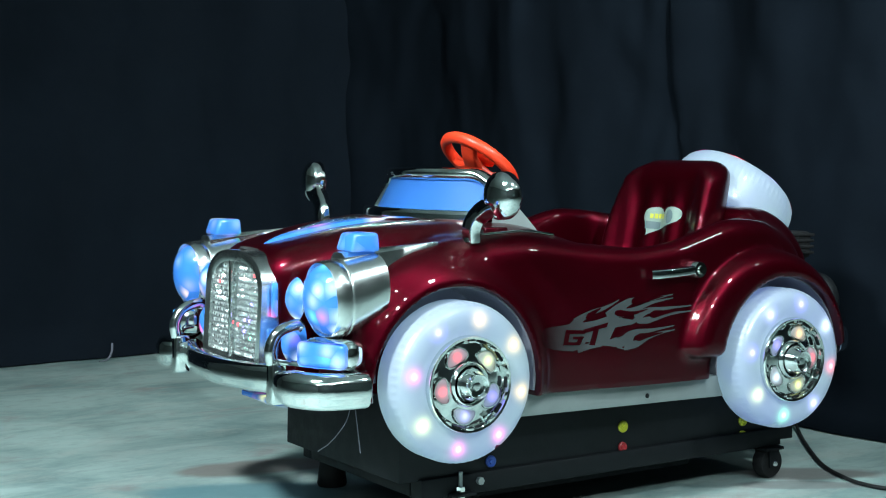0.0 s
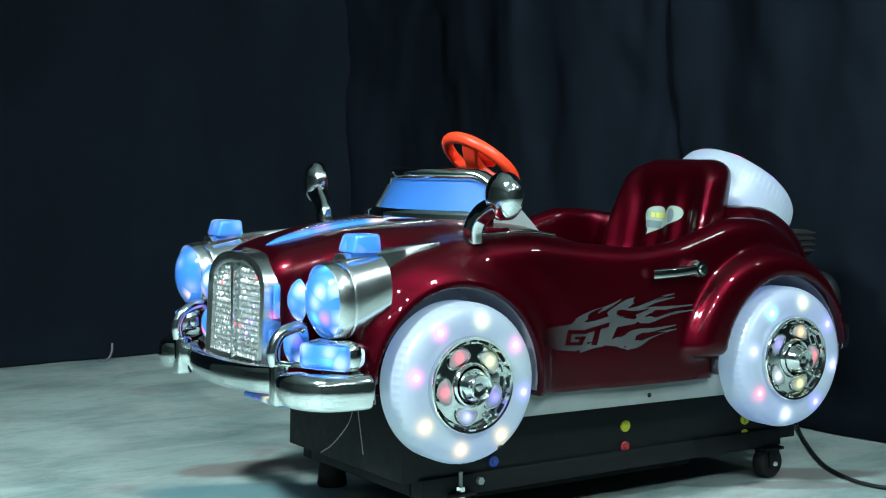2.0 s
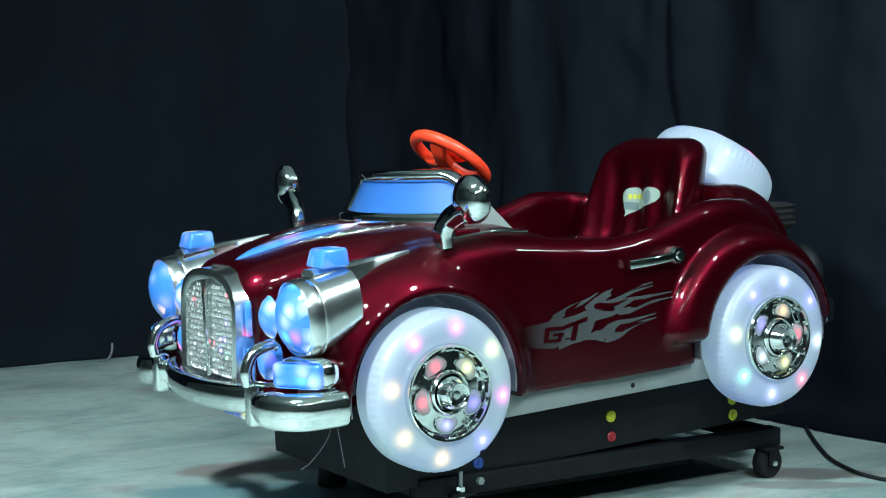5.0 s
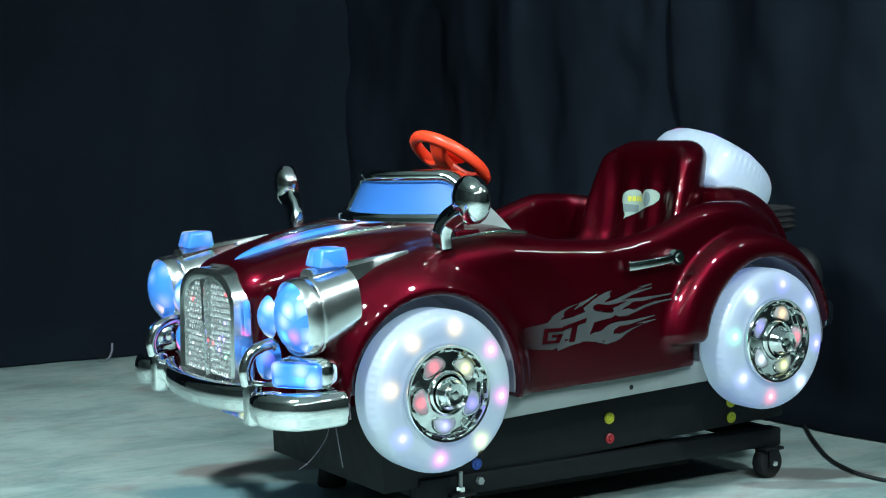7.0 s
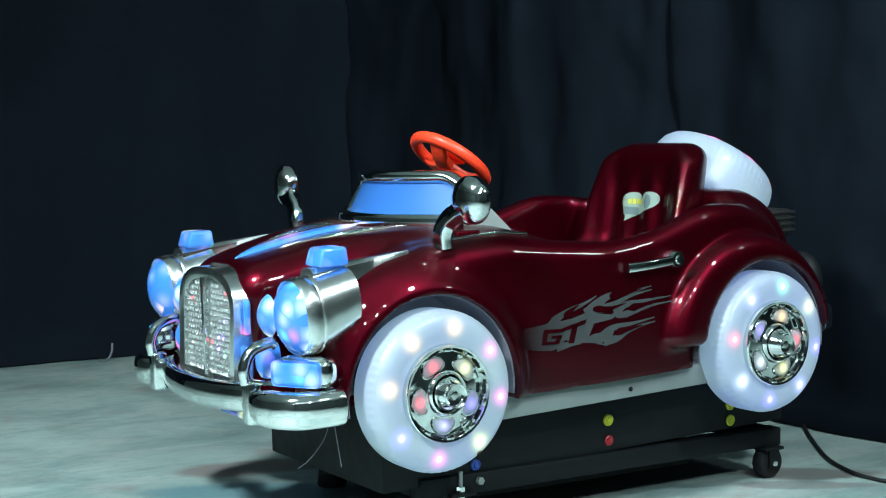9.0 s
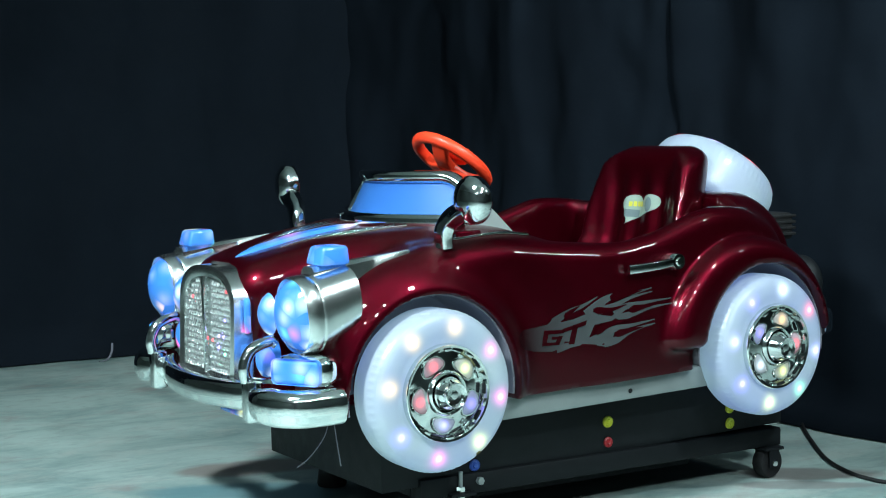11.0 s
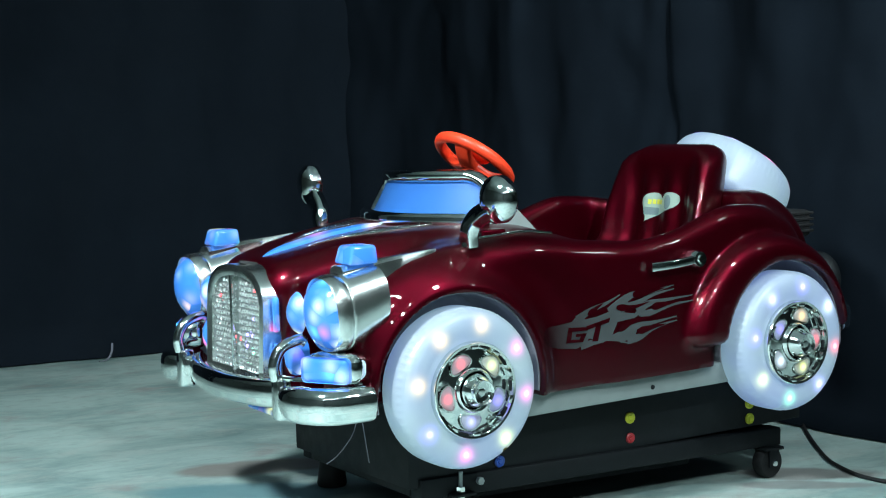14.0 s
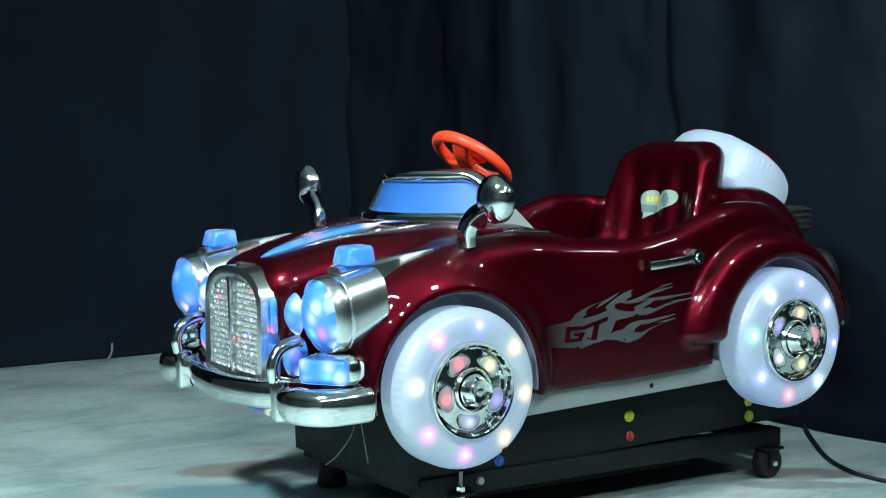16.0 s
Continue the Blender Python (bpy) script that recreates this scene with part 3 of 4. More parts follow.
def wheel(name="wheel"):
    """A wheel about the y axis, its outer face towards -y, in its own space."""
    bm = lathe([(0.088, -0.040), (0.098, -0.052), (0.118, -0.058), (0.136, -0.057), (0.148, -0.053), (0.1565, -0.046), (0.1610, -0.037), (0.1630, -0.030), (0.1634, -0.024), (0.1635, -0.002), (0.1630, 0.022), (0.159, 0.031), (0.148, 0.036), (0.12, 0.038), (0.088, 0.034), (0.088, -0.040)], 192,
               lambda i, k: (-0.0022 if 6 <= i <= 7 and k % 3 == 0 else 0.0) - (0.007 if 5 <= i <= 8 and k in (160, 161) else 0.0))
    t = part(name, bm, LITWHITE, car, "translucent white plastic wheel glowing with coloured lights")
    part("light_ring", lathe([(0.1015, -0.0555), (0.118, -0.0590), (0.136, -0.0580), (0.148, -0.0540), (0.1560, -0.0478)], 96), LIGHTRING, t, "ring of flashing coloured lights").visible_shadow = False
    part("rim", lathe([(0.0985, -0.050), (0.0980, -0.063), (0.0955, -0.067), (0.091, -0.066), (0.0875, -0.056), (0.0835, -0.0505), (0.079, -0.0515), (0.060, -0.0535), (0.046, -0.058), (0.0425, -0.066), (0.040, -0.068), (0.037, -0.064), (0.034, -0.055), (0.0, -0.053), (0.0, 0.02), (0.09, 0.02), (0.092, -0.045)], 64), CHROME, t, "chrome wheel trim with five lit openings")
    bmc = lathe([(0.034, -0.050), (0.0335, -0.066), (0.0305, -0.069), (0.0295, -0.078), (0.0265, -0.081), (0.0255, -0.092), (0.0235, -0.095), (0.0205, -0.093), (0.0195, -0.084), (0.010, -0.083), (0.008, -0.087), (0.0, -0.088)], 36)
    part("hub_cap", bmc, CHROME, t, "stepped chrome hub cap")
    for k in range(5):
        a = radians(46 + 72 * k)
        m = pose(0.0630 * math.cos(a), -0.0535, 0.0630 * math.sin(a)) @ Matrix.Rotation(-a, 4, "Y")
        bm = lathe([(0.0, -0.0055), (0.008, -0.0052), (0.0135, -0.0040), (0.0160, -0.001), (0.0165, 0.006)], 28)
        bmesh.ops.scale(bm, vec=(1.0, 1, 1.55), verts=bm.verts)
        for v in bm.verts:
            v.co.x -= 9.0 * v.co.z ** 2 - 0.001
        part("lamp_opening", bm, HUBLENS, t, "pale lens over a coloured light in the trim", m=m)
        pts = [(0.0172 * math.cos(math.tau * j / 28), 0.0264 * math.sin(math.tau * j / 28)) for j in range(28)]
        part("opening_rim", sweep([(x - 9.0 * z * z + 0.001, -0.002, z) for x, z in pts], circle(0.0021, 6), 1, up=(0, 1, 0), closed=True), CHROME, t, m=m)
    for k in range(10):
        a = radians(18 + 36 * k)
        m = pose(0.087 * math.cos(a), -0.060, 0.087 * math.sin(a)) @ Matrix.Rotation(-a, 4, "Y")
        part("trim_stud", box(-0.0035, 0.0045, -0.007, 0.006, -0.008, 0.008, 0.0018), CHROME, t, m=m)
        # black bar in place of a dark reflection in the chrome ring
        m = pose(0.0885 * math.cos(a + 0.31), -0.058, 0.0885 * math.sin(a + 0.31)) @ Matrix.Rotation(-a - 0.31, 4, "Y")
        part("trim_dark_reflection", box(-0.003, 0.003, -0.004, 0.004, -0.011, 0.011, 0.0012), BLACK, t, m=m)
    return t


YW = -0.362
w0 = wheel()
w0.matrix_basis = pose(0, YW, 0)
wheels = [w0]
for x, y, rz, ry in ((WB, YW, 0, 45), (0, -YW, 180, 40), (WB, -YW, 180, 70)):
    wheels.append(copy_thing(w0, pose(x, y, 0, 0, 0, rz) @ pose(0, 0, 0, 0, ry, 0)))
# the spare on the tail
spare = copy_thing(w0, pose(1.085, 0.0, 0.352) @ pose(0, 0, 0, 0, 0, 90) @ pose(0, 0, 0, -52, 0, 0) @ pose(0, 0.024, 0) @ Matrix.Diagonal((1, 1.45, 1, 1)))
spare.name = "spare_wheel"
spare_cap = next(c for c in spare.children if c.name.startswith("hub_cap"))
bpy.data.objects.remove(spare_cap)
spare["label"] = "translucent white plastic spare wheel lit from inside, leaning on the tail"
part("spare_mount", lathe([(0, -0.05), (0.05, -0.05), (0.05, 0.06), (0, 0.06)], 24), BLACK, car, m=pose(1.09, 0.0, 0.30) @ pose(0, 0, 0, 0, 0, 90) @ pose(0, 0, 0, -52, 0, 0))

# wheel arch liners
for cx in (0.0, WB):
    for s in (-1, 1):
        bm = bmesh.new()
        n, r1 = 40, 0.193
        rows = []
        for k in range(n + 1):
            a = radians(-8 + 196 * k / n)
            c, d = math.cos(a), math.sin(a)
            rows.append([bm.verts.new((cx + r * c, s * y, r * d - 0.004)) for r, y in ((0.10, 0.222), (r1 - 0.012, 0.222), (r1, 0.232), (r1, 0.372), (r1 + 0.004, 0.374))])
        for a, b in zip(rows, rows[1:]):
            for k in range(4):
                bm.faces.new((a[k], b[k], b[k + 1], a[k + 1]))
        ob = part("arch_liner", bm, LINER, car, "grey plastic wheel arch liner")
        ob.modifiers.new("thick", "SOLIDIFY").thickness = 0.002

# running strip and lower box
for s in (-1, 1):
    strip = part("running_strip", box(-0.05, 1.03, s * 0.325 - 0.016, s * 0.325 + 0.016, -0.078, -0.030, 0.002), DULL, car, "dull aluminium strip under the sill", m=pose(0, 0, -0.015, 0, -0.5, 0))
    for x in (0.53,):
        part("rivet", lathe([(0, -0.002), (0.004, -0.0015), (0.0055, 0.0), (0.0055, 0.004), (0, 0.004)], 12), BLACK, strip, m=pose(x, s * 0.342, -0.060))
lower = part("lower_box", box(-0.06, 1.078, -0.257, 0.257, -0.226, -0.038, 0.003), BLACK, car, "black sheet steel skirt box")
for x, z, m, r in ((0.532, -0.153, YELLOW, 0.0135), (0.532, -0.200, RED, 0.012), (0.905, -0.168, YELLOW, 0.0135), (0.905, -0.206, YELLOW, 0.0135), (0.168, -0.199, BLUECAP, 0.013)):
    part("button", lathe([(0, -0.006), (r * 0.35, -0.0055), (r * 0.45, -0.003), (r * 0.8, -0.004), (r, -0.002), (r, 0.003), (0, 0.003)], 24), m, lower, {"yellow_cap": "yellow round cap", "red_cap": "red round cap", "blue_cap": "blue round cap"}[m.name], m=pose(x, -0.2585, z))
for pts in (((-0.170, -0.25, -0.045), (-0.195, -0.27, -0.085), (-0.235, -0.28, -0.120), (-0.262, -0.28, -0.135)), ((-0.165, -0.25, -0.045), (-0.168, -0.27, -0.095), (-0.160, -0.27, -0.150))):
    part("loose_wire", sweep(pts, circle(0.0011, 6), 6), LINER, car, "thin grey loose wire")

for s in (-1, 1):
    part("bumper_bracket", box(-0.232, -0.188, s * 0.352 - 0.016, s * 0.352 + 0.016, 0.002, 0.034, 0.004), DULL, car, "pale metal bumper bracket")

part("under_lamp", box(-0.285, -0.20, -0.135, 0.03, -0.066, -0.054, 0.004), LENS, car, "blue lit lamp under the bumper")
part("lamp_strut", box(-0.255, -0.235, -0.06, -0.04, -0.057, -0.015, 0.002), BLACK, car)

# grille
arch = []
gw, gz0, gz1 = 0.142, 0.008, 0.249
for k in range(25):
    a = math.pi * k / 24
    arch.append((gw * math.copysign(abs(math.cos(a)) ** 0.75, math.cos(a)), gz1 - 0.085 + 0.085 * math.sin(a) ** 0.85))
gx = lambda z: -0.317 + 0.115 * (z - 0.0) ** 1.0 * 0.35


def grille_ring(scale_in, depth):
    pts = [(gw, gz0)] + arch + [(-gw, gz0)]
    bm = bmesh.new()
    ring = []
    cz = 0.120
    for y, z in pts:
        yi, zi = y * (1 - scale_in / gw), cz + (z - cz) * (1 - scale_in / 0.12)
        ring.append([bm.verts.new(p) for p in ((gx(z) + depth, y, z), (gx(z) - 0.010, y * 0.985, cz + (z - cz) * 0.985), (gx(z) - 0.014, (y + yi) / 2, (z + zi) / 2), (gx(zi) - 0.008, yi, zi), (gx(zi) + 0.006, yi, zi))])
    for i in range(len(ring)):
        a, b = ring[i], ring[(i + 1) % len(ring)]
        for k in range(4):
            bm.faces.new((a[k], b[k], b[k + 1], a[k + 1]))
    return bm


grille = part("grille", grille_ring(0.024, 0.07), SATIN, car, "chrome arched radiator grille set with crystal studs")
bm = bmesh.new()
inner = [(y * 0.86, 0.120 + (z - 0.120) * 0.84) for y, z in [(gw, gz0)] + arch + [(-gw, gz0)]]
bm.faces.new([bm.verts.new((gx(z) + 0.003, y, z)) for y, z in inner])
back = part("grille_back", bm, DARKBACK, grille, smooth=False)
back.modifiers.new("thick", "SOLIDIFY").thickness = 0.004
part("centre_bar", box(-0.329, -0.309, -0.0035, 0.0035, 0.020, 0.226, 0.002), CHROME, grille)


def in_arch(y, z):
    z -= 0.005
    if z < 0.024 or abs(y) > 0.115:
        return False
    if z < 0.15:
        return True
    return (abs(y) / 0.115) ** 2.4 + ((z - 0.15) / 0.066) ** 2.2 < 1


rng = random.Random(11)
verts, faces, hot = [], [], []
y0 = 0.0115
for s in (-1, 1):
    for i in range(9):
        for j in range(17):
            y, z = s * (y0 + i * 0.0122 + (0.006 if j % 2 else 0)), 0.033 + j * 0.0118
            if not in_arch(y, z):
                continue
            if rng.random() < 0.05:
                hot.append((y, z))
                continue
            x, r, tx, tz = gx(z), 0.0059, rng.uniform(-0.0027, 0.0027), rng.uniform(-0.0027, 0.0027)
            b = len(verts)
            verts += [(x, y + r * math.cos(math.tau * k / 6), z + r * math.sin(math.tau * k / 6)) for k in range(6)]
            verts += [(x - 0.005, y + tx + 0.5 * r * math.cos(math.tau * k / 6), z + tz + 0.5 * r * math.sin(math.tau * k / 6)) for k in range(6)]
            faces += [(b + k, b + (k + 1) % 6, b + 6 + (k + 1) % 6, b + 6 + k) for k in range(6)] + [tuple(b + 6 + k for k in range(6))]
me = bpy.data.meshes.new("crystal_studs")
me.from_pydata(verts, [], faces)
me.materials.append(GEM)
studs = tagged(new("crystal_studs", me), "many clear faceted crystal studs", kind="stuff")
studs.parent = grille
LEDS = [mat("led_" + n, c, 0.3, glow=c, glow_power=2.2) for n, c in (("red", (1.0, 0.08, 0.1)), ("green", (0.3, 1.0, 0.6)), ("violet", (0.4, 0.3, 1.0)))]
for y, z in hot:
    part("led", lathe([(0, -0.005), (0.003, -0.004), (0.0045, 0.0), (0.0045, 0.003)], 8), LEDS[rng.randrange(3)], grille, m=pose(gx(z), y, z, 0, 0, -90))
# narrow lit bars beside the grille
for s in (-1, 1):
    for z0, z1 in ((0.118, 0.190), (0.020, 0.095)):
        part("grille_side_lamp", box(-0.304, -0.290, s * 0.150 - 0.005, s * 0.150 + 0.005, z0, z1, 0.0045), LENS, grille, "blue lit bar beside the grille")

# headlamps, wing-top lamps and their trims
def squared(bm, p, kx, kz):
    """Turns the rounds of a lathed mesh into softly squared ovals."""
    for v in bm.verts:
        r = math.hypot(v.co.x, v.co.z)
        if r > 1e-6:
            c, d = abs(v.co.x) / r, abs(v.co.z) / r
            k = 1 / (c ** p + d ** p) ** (1 / p)
            v.co.x, v.co.z = v.co.x * k * kx, v.co.z * k * kz


for s in (-1, 1):
    prof = [(0.0, 0.120), (0.080, 0.120), (0.0835, 0.118), (0.084, 0.10), (0.0845, 0.06), (0.085, 0.040), (0.0855, 0.036), (0.0835, 0.033), (0.0855, 0.030), (0.085, 0.014), (0.083, 0.004), (0.0805, 0.000), (0.078, 0.004), (0.077, 0.012)]
    bm = lathe(prof, 48)
    squared(bm, 2.35, 0.82, 0.89)
    for v in bm.verts:
        t = max(0.0, v.co.y - 0.035) / 0.115
        v.co.z = 0.088 + (v.co.z - 0.088) * (1 - 0.24 * t) + 0.008 * t
        v.co.x *= 1 - 0.10 * t
    hl = part("headlamp", bm, SATIN, car, "chrome headlamp shell with a blue lit lens", m=pose(-0.284, s * 0.326, 0.169, 0, 0, -90) @ pose(0, 0, 0, 4, 0, 0))
    prof = [(0.0, -0.030), (0.02, -0.0285), (0.04, -0.0235), (0.058, -0.015), (0.070, -0.004), (0.0775, 0.008)]
    bm = lathe(prof, 40)
    squared(bm, 2.35, 0.82, 0.885)
    part("lens", bm, LENS, hl, "bulging blue lit lens")
    # spike trim over the wing with the small lamp on its front
    bm = bmesh.new()
    rows = []
    for k in range(15):
        t = k / 14
        x = -0.245 + 0.228 * t
        w = 0.026 * (1 - t) ** 0.8 + 0.003
        base = 0.243 + 0.029 * t
        h = 0.011 * (1 - t) + 0.007
        rows.append([bm.verts.new((x, s * 0.318 + q * w, base + g * h)) for q, g in ((-1, -2.2), (-0.92, 0.45), (-0.55, 0.95), (0.55, 0.95), (0.92, 0.45), (1, -2.2))])
    for a, b in zip(rows, rows[1:]):
        for k in range(6):
            bm.faces.new((a[k], a[(k + 1) % 6], b[(k + 1) % 6], b[k]))
    bm.faces.new(rows[0])
    bm.faces.new(rows[-1])
    trim = part("wing_trim", bm, SATIN, car, "chrome spear trim on the wing")
    bm = box(-0.234, -0.168, s * 0.318 - 0.034, s * 0.318 + 0.034, 0.262, 0.299, 0.007, 3)
    for v in bm.verts:
        k = (v.co.z - 0.262) / 0.037
        v.co.x += 0.010 * k if v.co.x < -0.2 else -0.002 * k
        v.co.y = s * 0.318 + (v.co.y - s * 0.318) * (1 - 0.16 * k)
    part("wing_lamp", bm, LENS, trim, "blue lit lamp block")
    # small round lamp between headlamp and grille
    sl = part("side_lamp", lathe([(0, 0.05), (0.030, 0.05), (0.034, 0.012), (0.036, 0.002), (0.032, 0.0)], 32), CHROME, car, "small round blue lit lamp", m=pose(-0.283, s * 0.215, 0.162, 0, 0, -90))
    bm = lathe([(0, -0.018), (0.016, -0.015), (0.028, -0.006), (0.034, 0.004)], 32)
    bmesh.ops.scale(bm, vec=(1, 1, 1.25), verts=bm.verts)
    part("lens", bm, LENS, sl)
    low = lathe([(0, -0.014), (0.014, -0.011), (0.024, -0.003), (0.027, 0.006), (0.027, 0.03)], 28)
    bmesh.ops.scale(low, vec=(0.8, 1, 1.4), verts=low.verts)
    part("low_lamp", low, LENS, car, "small blue lit lamp beside the bumper", m=pose(-0.292, s * 0.205, 0.073, 0, 0, -90))
    # fog lamp
    fog = part("fog_lamp", box(-0.041, 0.020, -0.061, 0.061, -0.031, 0.031, 0.024, 5), CHROME, car, "chrome oblong fog lamp with a blue lit lens", m=pose(-0.256, s * 0.338, 0.066, 0, 0, s * -30))
    part("lens", box(-0.048, -0.036, s * -0.005 - 0.054, s * -0.005 + 0.054, -0.025, 0.025, 0.011, 4), LENS, fog, "oblong blue lit lens")

# bumper: a middle bar and two rounded ends, with guards
def creased(w, h):
    """A plump section with a pressed crease along its lower third."""
    out = []
    for k in range(40):
        a = math.tau * k / 40
        c, d = math.cos(a), math.sin(a)
        r = 1 / (abs(c) ** 2.5 + abs(d) ** 2.5) ** 0.4
        if -0.56 < d < -0.32:
            r *= 0.93
        out.append((w * r * c, h * r * d))
    return out


sec = creased(0.022, 0.029)
mid_pts = [(-0.305, -0.235, 0.004), (-0.332, -0.16, 0.000), (-0.346, -0.07, -0.003), (-0.349, 0.0, -0.004), (-0.346, 0.07, -0.003), (-0.332, 0.16, 0.0), (-0.305, 0.235, 0.004)]
bumper = part("front_bumper", sweep(mid_pts, sec, 6), CHROME, car, "rounded chrome front bumper")
for s in (-1, 1):
    pts = [(-0.305, s * 0.225, 0.004), (-0.334, s * 0.272, 0.000), (-0.330, s * 0.325, -0.002), (-0.300, s * 0.370, -0.002), (-0.258, s * 0.386, -0.001), (-0.230, s * 0.391, 0.000), (-0.219, s * 0.391, 0.000)]
    end = part("bumper_end", sweep(pts, creased(0.029, 0.036), 6, taper=lambda t: (0.55 + 0.45 * min(1, t * 3.5)) * (1 - 0.55 * max(0, (t - 0.9) / 0.1) ** 2)), CHROME, bumper)
    part("guard", box(-0.352, -0.318, s * 0.242 - 0.016, s * 0.242 + 0.016, -0.042, 0.042, 0.006, 3), CHROME, bumper, "upright chrome bumper guard")
    pts = [(-0.346, s * 0.242, 0.038), (-0.350, s * 0.242, 0.068), (-0.332, s * 0.242, 0.100), (-0.295, s * 0.244, 0.113), (-0.283, s * 0.246, 0.108)]
    part("guard_hoop", sweep(pts, circle(0.012, 12), 6, up=(0, 1, 0)), CHROME, bumper, "bent chrome guard tube")
    part("guard_rod", sweep([(-0.342, s * 0.245, 0.044), (-0.330, s * 0.285, 0.044), (-0.306, s * 0.312, 0.044)], circle(0.005, 8), 5), CHROME, bumper)

# bonnet light strip, bonnet lines and emblem
bm = bmesh.new()
rows = []
for k in range(25):
    t = k / 24
    x = -0.250 + 0.306 * t
    w = 0.023 * math.sin(math.pi * min(1, t * 1.0) ** 0.85) ** 0.8 + 0.0012
    c = [on_body(x, y=q * w, lift=0.0) for q in (-1, -0.8, 0, 0.8, 1)]
    lift = [g * min(1, w / 0.016) for g in (0.0, 0.007, 0.010, 0.007, 0.0)]
    rows.append([bm.verts.new((p.x, p.y, p.z + g)) for p, g in zip(c, lift)])
for a, b in zip(rows, rows[1:]):
    for k in range(4):
        bm.faces.new((a[k], a[k + 1], b[k + 1], b[k]))
part("bonnet_light_strip", bm, STRIP, car, "pointed blue light strip along the bonnet")
for s in (-1, 1):
    for y0, y1, xa, xb in ((0.055, 0.105, -0.17, 0.09), (0.075, 0.135, -0.13, 0.10), (0.095, 0.165, -0.09, 0.11)):
        pts = []
        for k in range(9):
            t = k / 8
            pts.append(on_body(xa + (xb - xa) * t, y=s * (y0 + (y1 - y0) * t), lift=0.001))
        part("bonnet_line", sweep(pts, rounded(0.003, 0.002, 0.001, 2), 2, taper=lambda t: 0.35 + 0.65 * math.sin(math.pi * t)), CHROME, car, "thin chrome bonnet line")
bm = lathe([(0, -0.003), (0.020, -0.003), (0.022, 0.0), (0.022, 0.004)], 28)
bmesh.ops.scale(bm, vec=(1, 1, 1.35), verts=bm.verts)
p = on_body(-0.275, y=0.0, lift=0.0)
part("bonnet_badge", bm, RUBBER, car, "dark oval badge", m=pose(p.x, 0, p.z + 0.001) @ pose(0, 0, 0, 0, 12, 0) @ pose(0, 0, 0, -90, 0, 90))

# windscreen: a curved blue panel in a chrome frame
def screen(u, v, out=0.0):
    """A point of the screen: u from side to side (-1 to 1), v from foot to top (0 to 1)."""
    full = 1 - 0.30 * max(0.0, (abs(u) - 0.78) / 0.22) ** 2
    v *= full
    return Vector((0.062 + 0.10 * u * u + 0.045 * v - out, (0.228 - 0.022 * v) * u, 0.320 + 0.094 * v))


bm = bmesh.new()
rows = [[bm.verts.new(screen(k / 15 - 1, j / 8)) for k in range(31)] for j in range(9)]
for a, b in zip(rows, rows[1:]):
    for k in range(30):
        bm.faces.new((a[k], a[k + 1], b[k + 1], b[k]))
ws = part("windscreen", bm, BLUE, car, "curved blue windscreen panel in a chrome frame")
ws.modifiers.new("thick", "SOLIDIFY").thickness = 0.004
rim_line = [screen(-1, j / 6, 0.002) for j in range(6)] + [screen(k / 15 - 1, 1.0, 0.002) for k in range(31)] + [screen(1, 1 - j / 6, 0.002) for j in range(1, 7)]
part("upper_frame", sweep(rim_line, rounded(0.013, 0.016, 0.011, 4), 2, up=(1, 0, 0.2)), CHROME, ws)
part("lower_frame", sweep([screen(k / 12 - 1, 0.0, 0.008) * 1.0 + Vector((0, 0.012 * (k / 12 - 1), 0.001)) for k in range(25)], rounded(0.016, 0.016, 0.011, 4), 1), CHROME, ws)
for s in (-1, 1):
    part("frame_bolt", lathe([(0, -0.005), (0.004, -0.0045), (0.006, -0.002), (0.006, 0.004), (0, 0.004)], 14), CHROME, ws, m=Matrix.Translation(screen(s * 0.80, 1.0, 0.013)) @ pose(0, 0, 0, 0, 0, -90))
    vent = part("scuttle_box", box(0.115, 0.175, s * 0.275 - 0.022, s * 0.275 + 0.022, 0.272, 0.306, 0.006, 3), PAINT, car)
    part("vent_plate", box(0.1125, 0.1165, s * 0.275 - 0.015, s * 0.275 + 0.015, 0.278, 0.300, 0.001), BLACK, vent)
    bm = bmesh.new()
    pr = [(0.175, 0.305), (0.30, 0.288), (0.272, 0.32), (0.242, 0.352), (0.216, 0.376), (0.200, 0.384), (0.186, 0.35)]
    a = [bm.verts.new((x, s * (0.236 - (z - 0.29) * 0.20), z)) for x, z in pr]
    b = [bm.verts.new((x, s * (0.224 - (z - 0.29) * 0.20), z)) for x, z in pr]
    bm.faces.new(a)
    bm.faces.new(b[::-1])
    for k in range(len(a)):
        bm.faces.new((a[k], a[(k + 1) % len(a)], b[(k + 1) % len(a)], b[k]))
    part("side_wing", bm, DULL, ws, "dull chrome screen bracket", smooth=False)
    part("scuttle_trim", sweep([on_body(x, y=s * y, lift=0.002) for x, y in ((0.06, 0.30), (0.14, 0.305), (0.22, 0.30), (0.29, 0.295))], rounded(0.006, 0.003, 0.002, 2), 5), CHROME, car, "thin chrome scuttle trim")

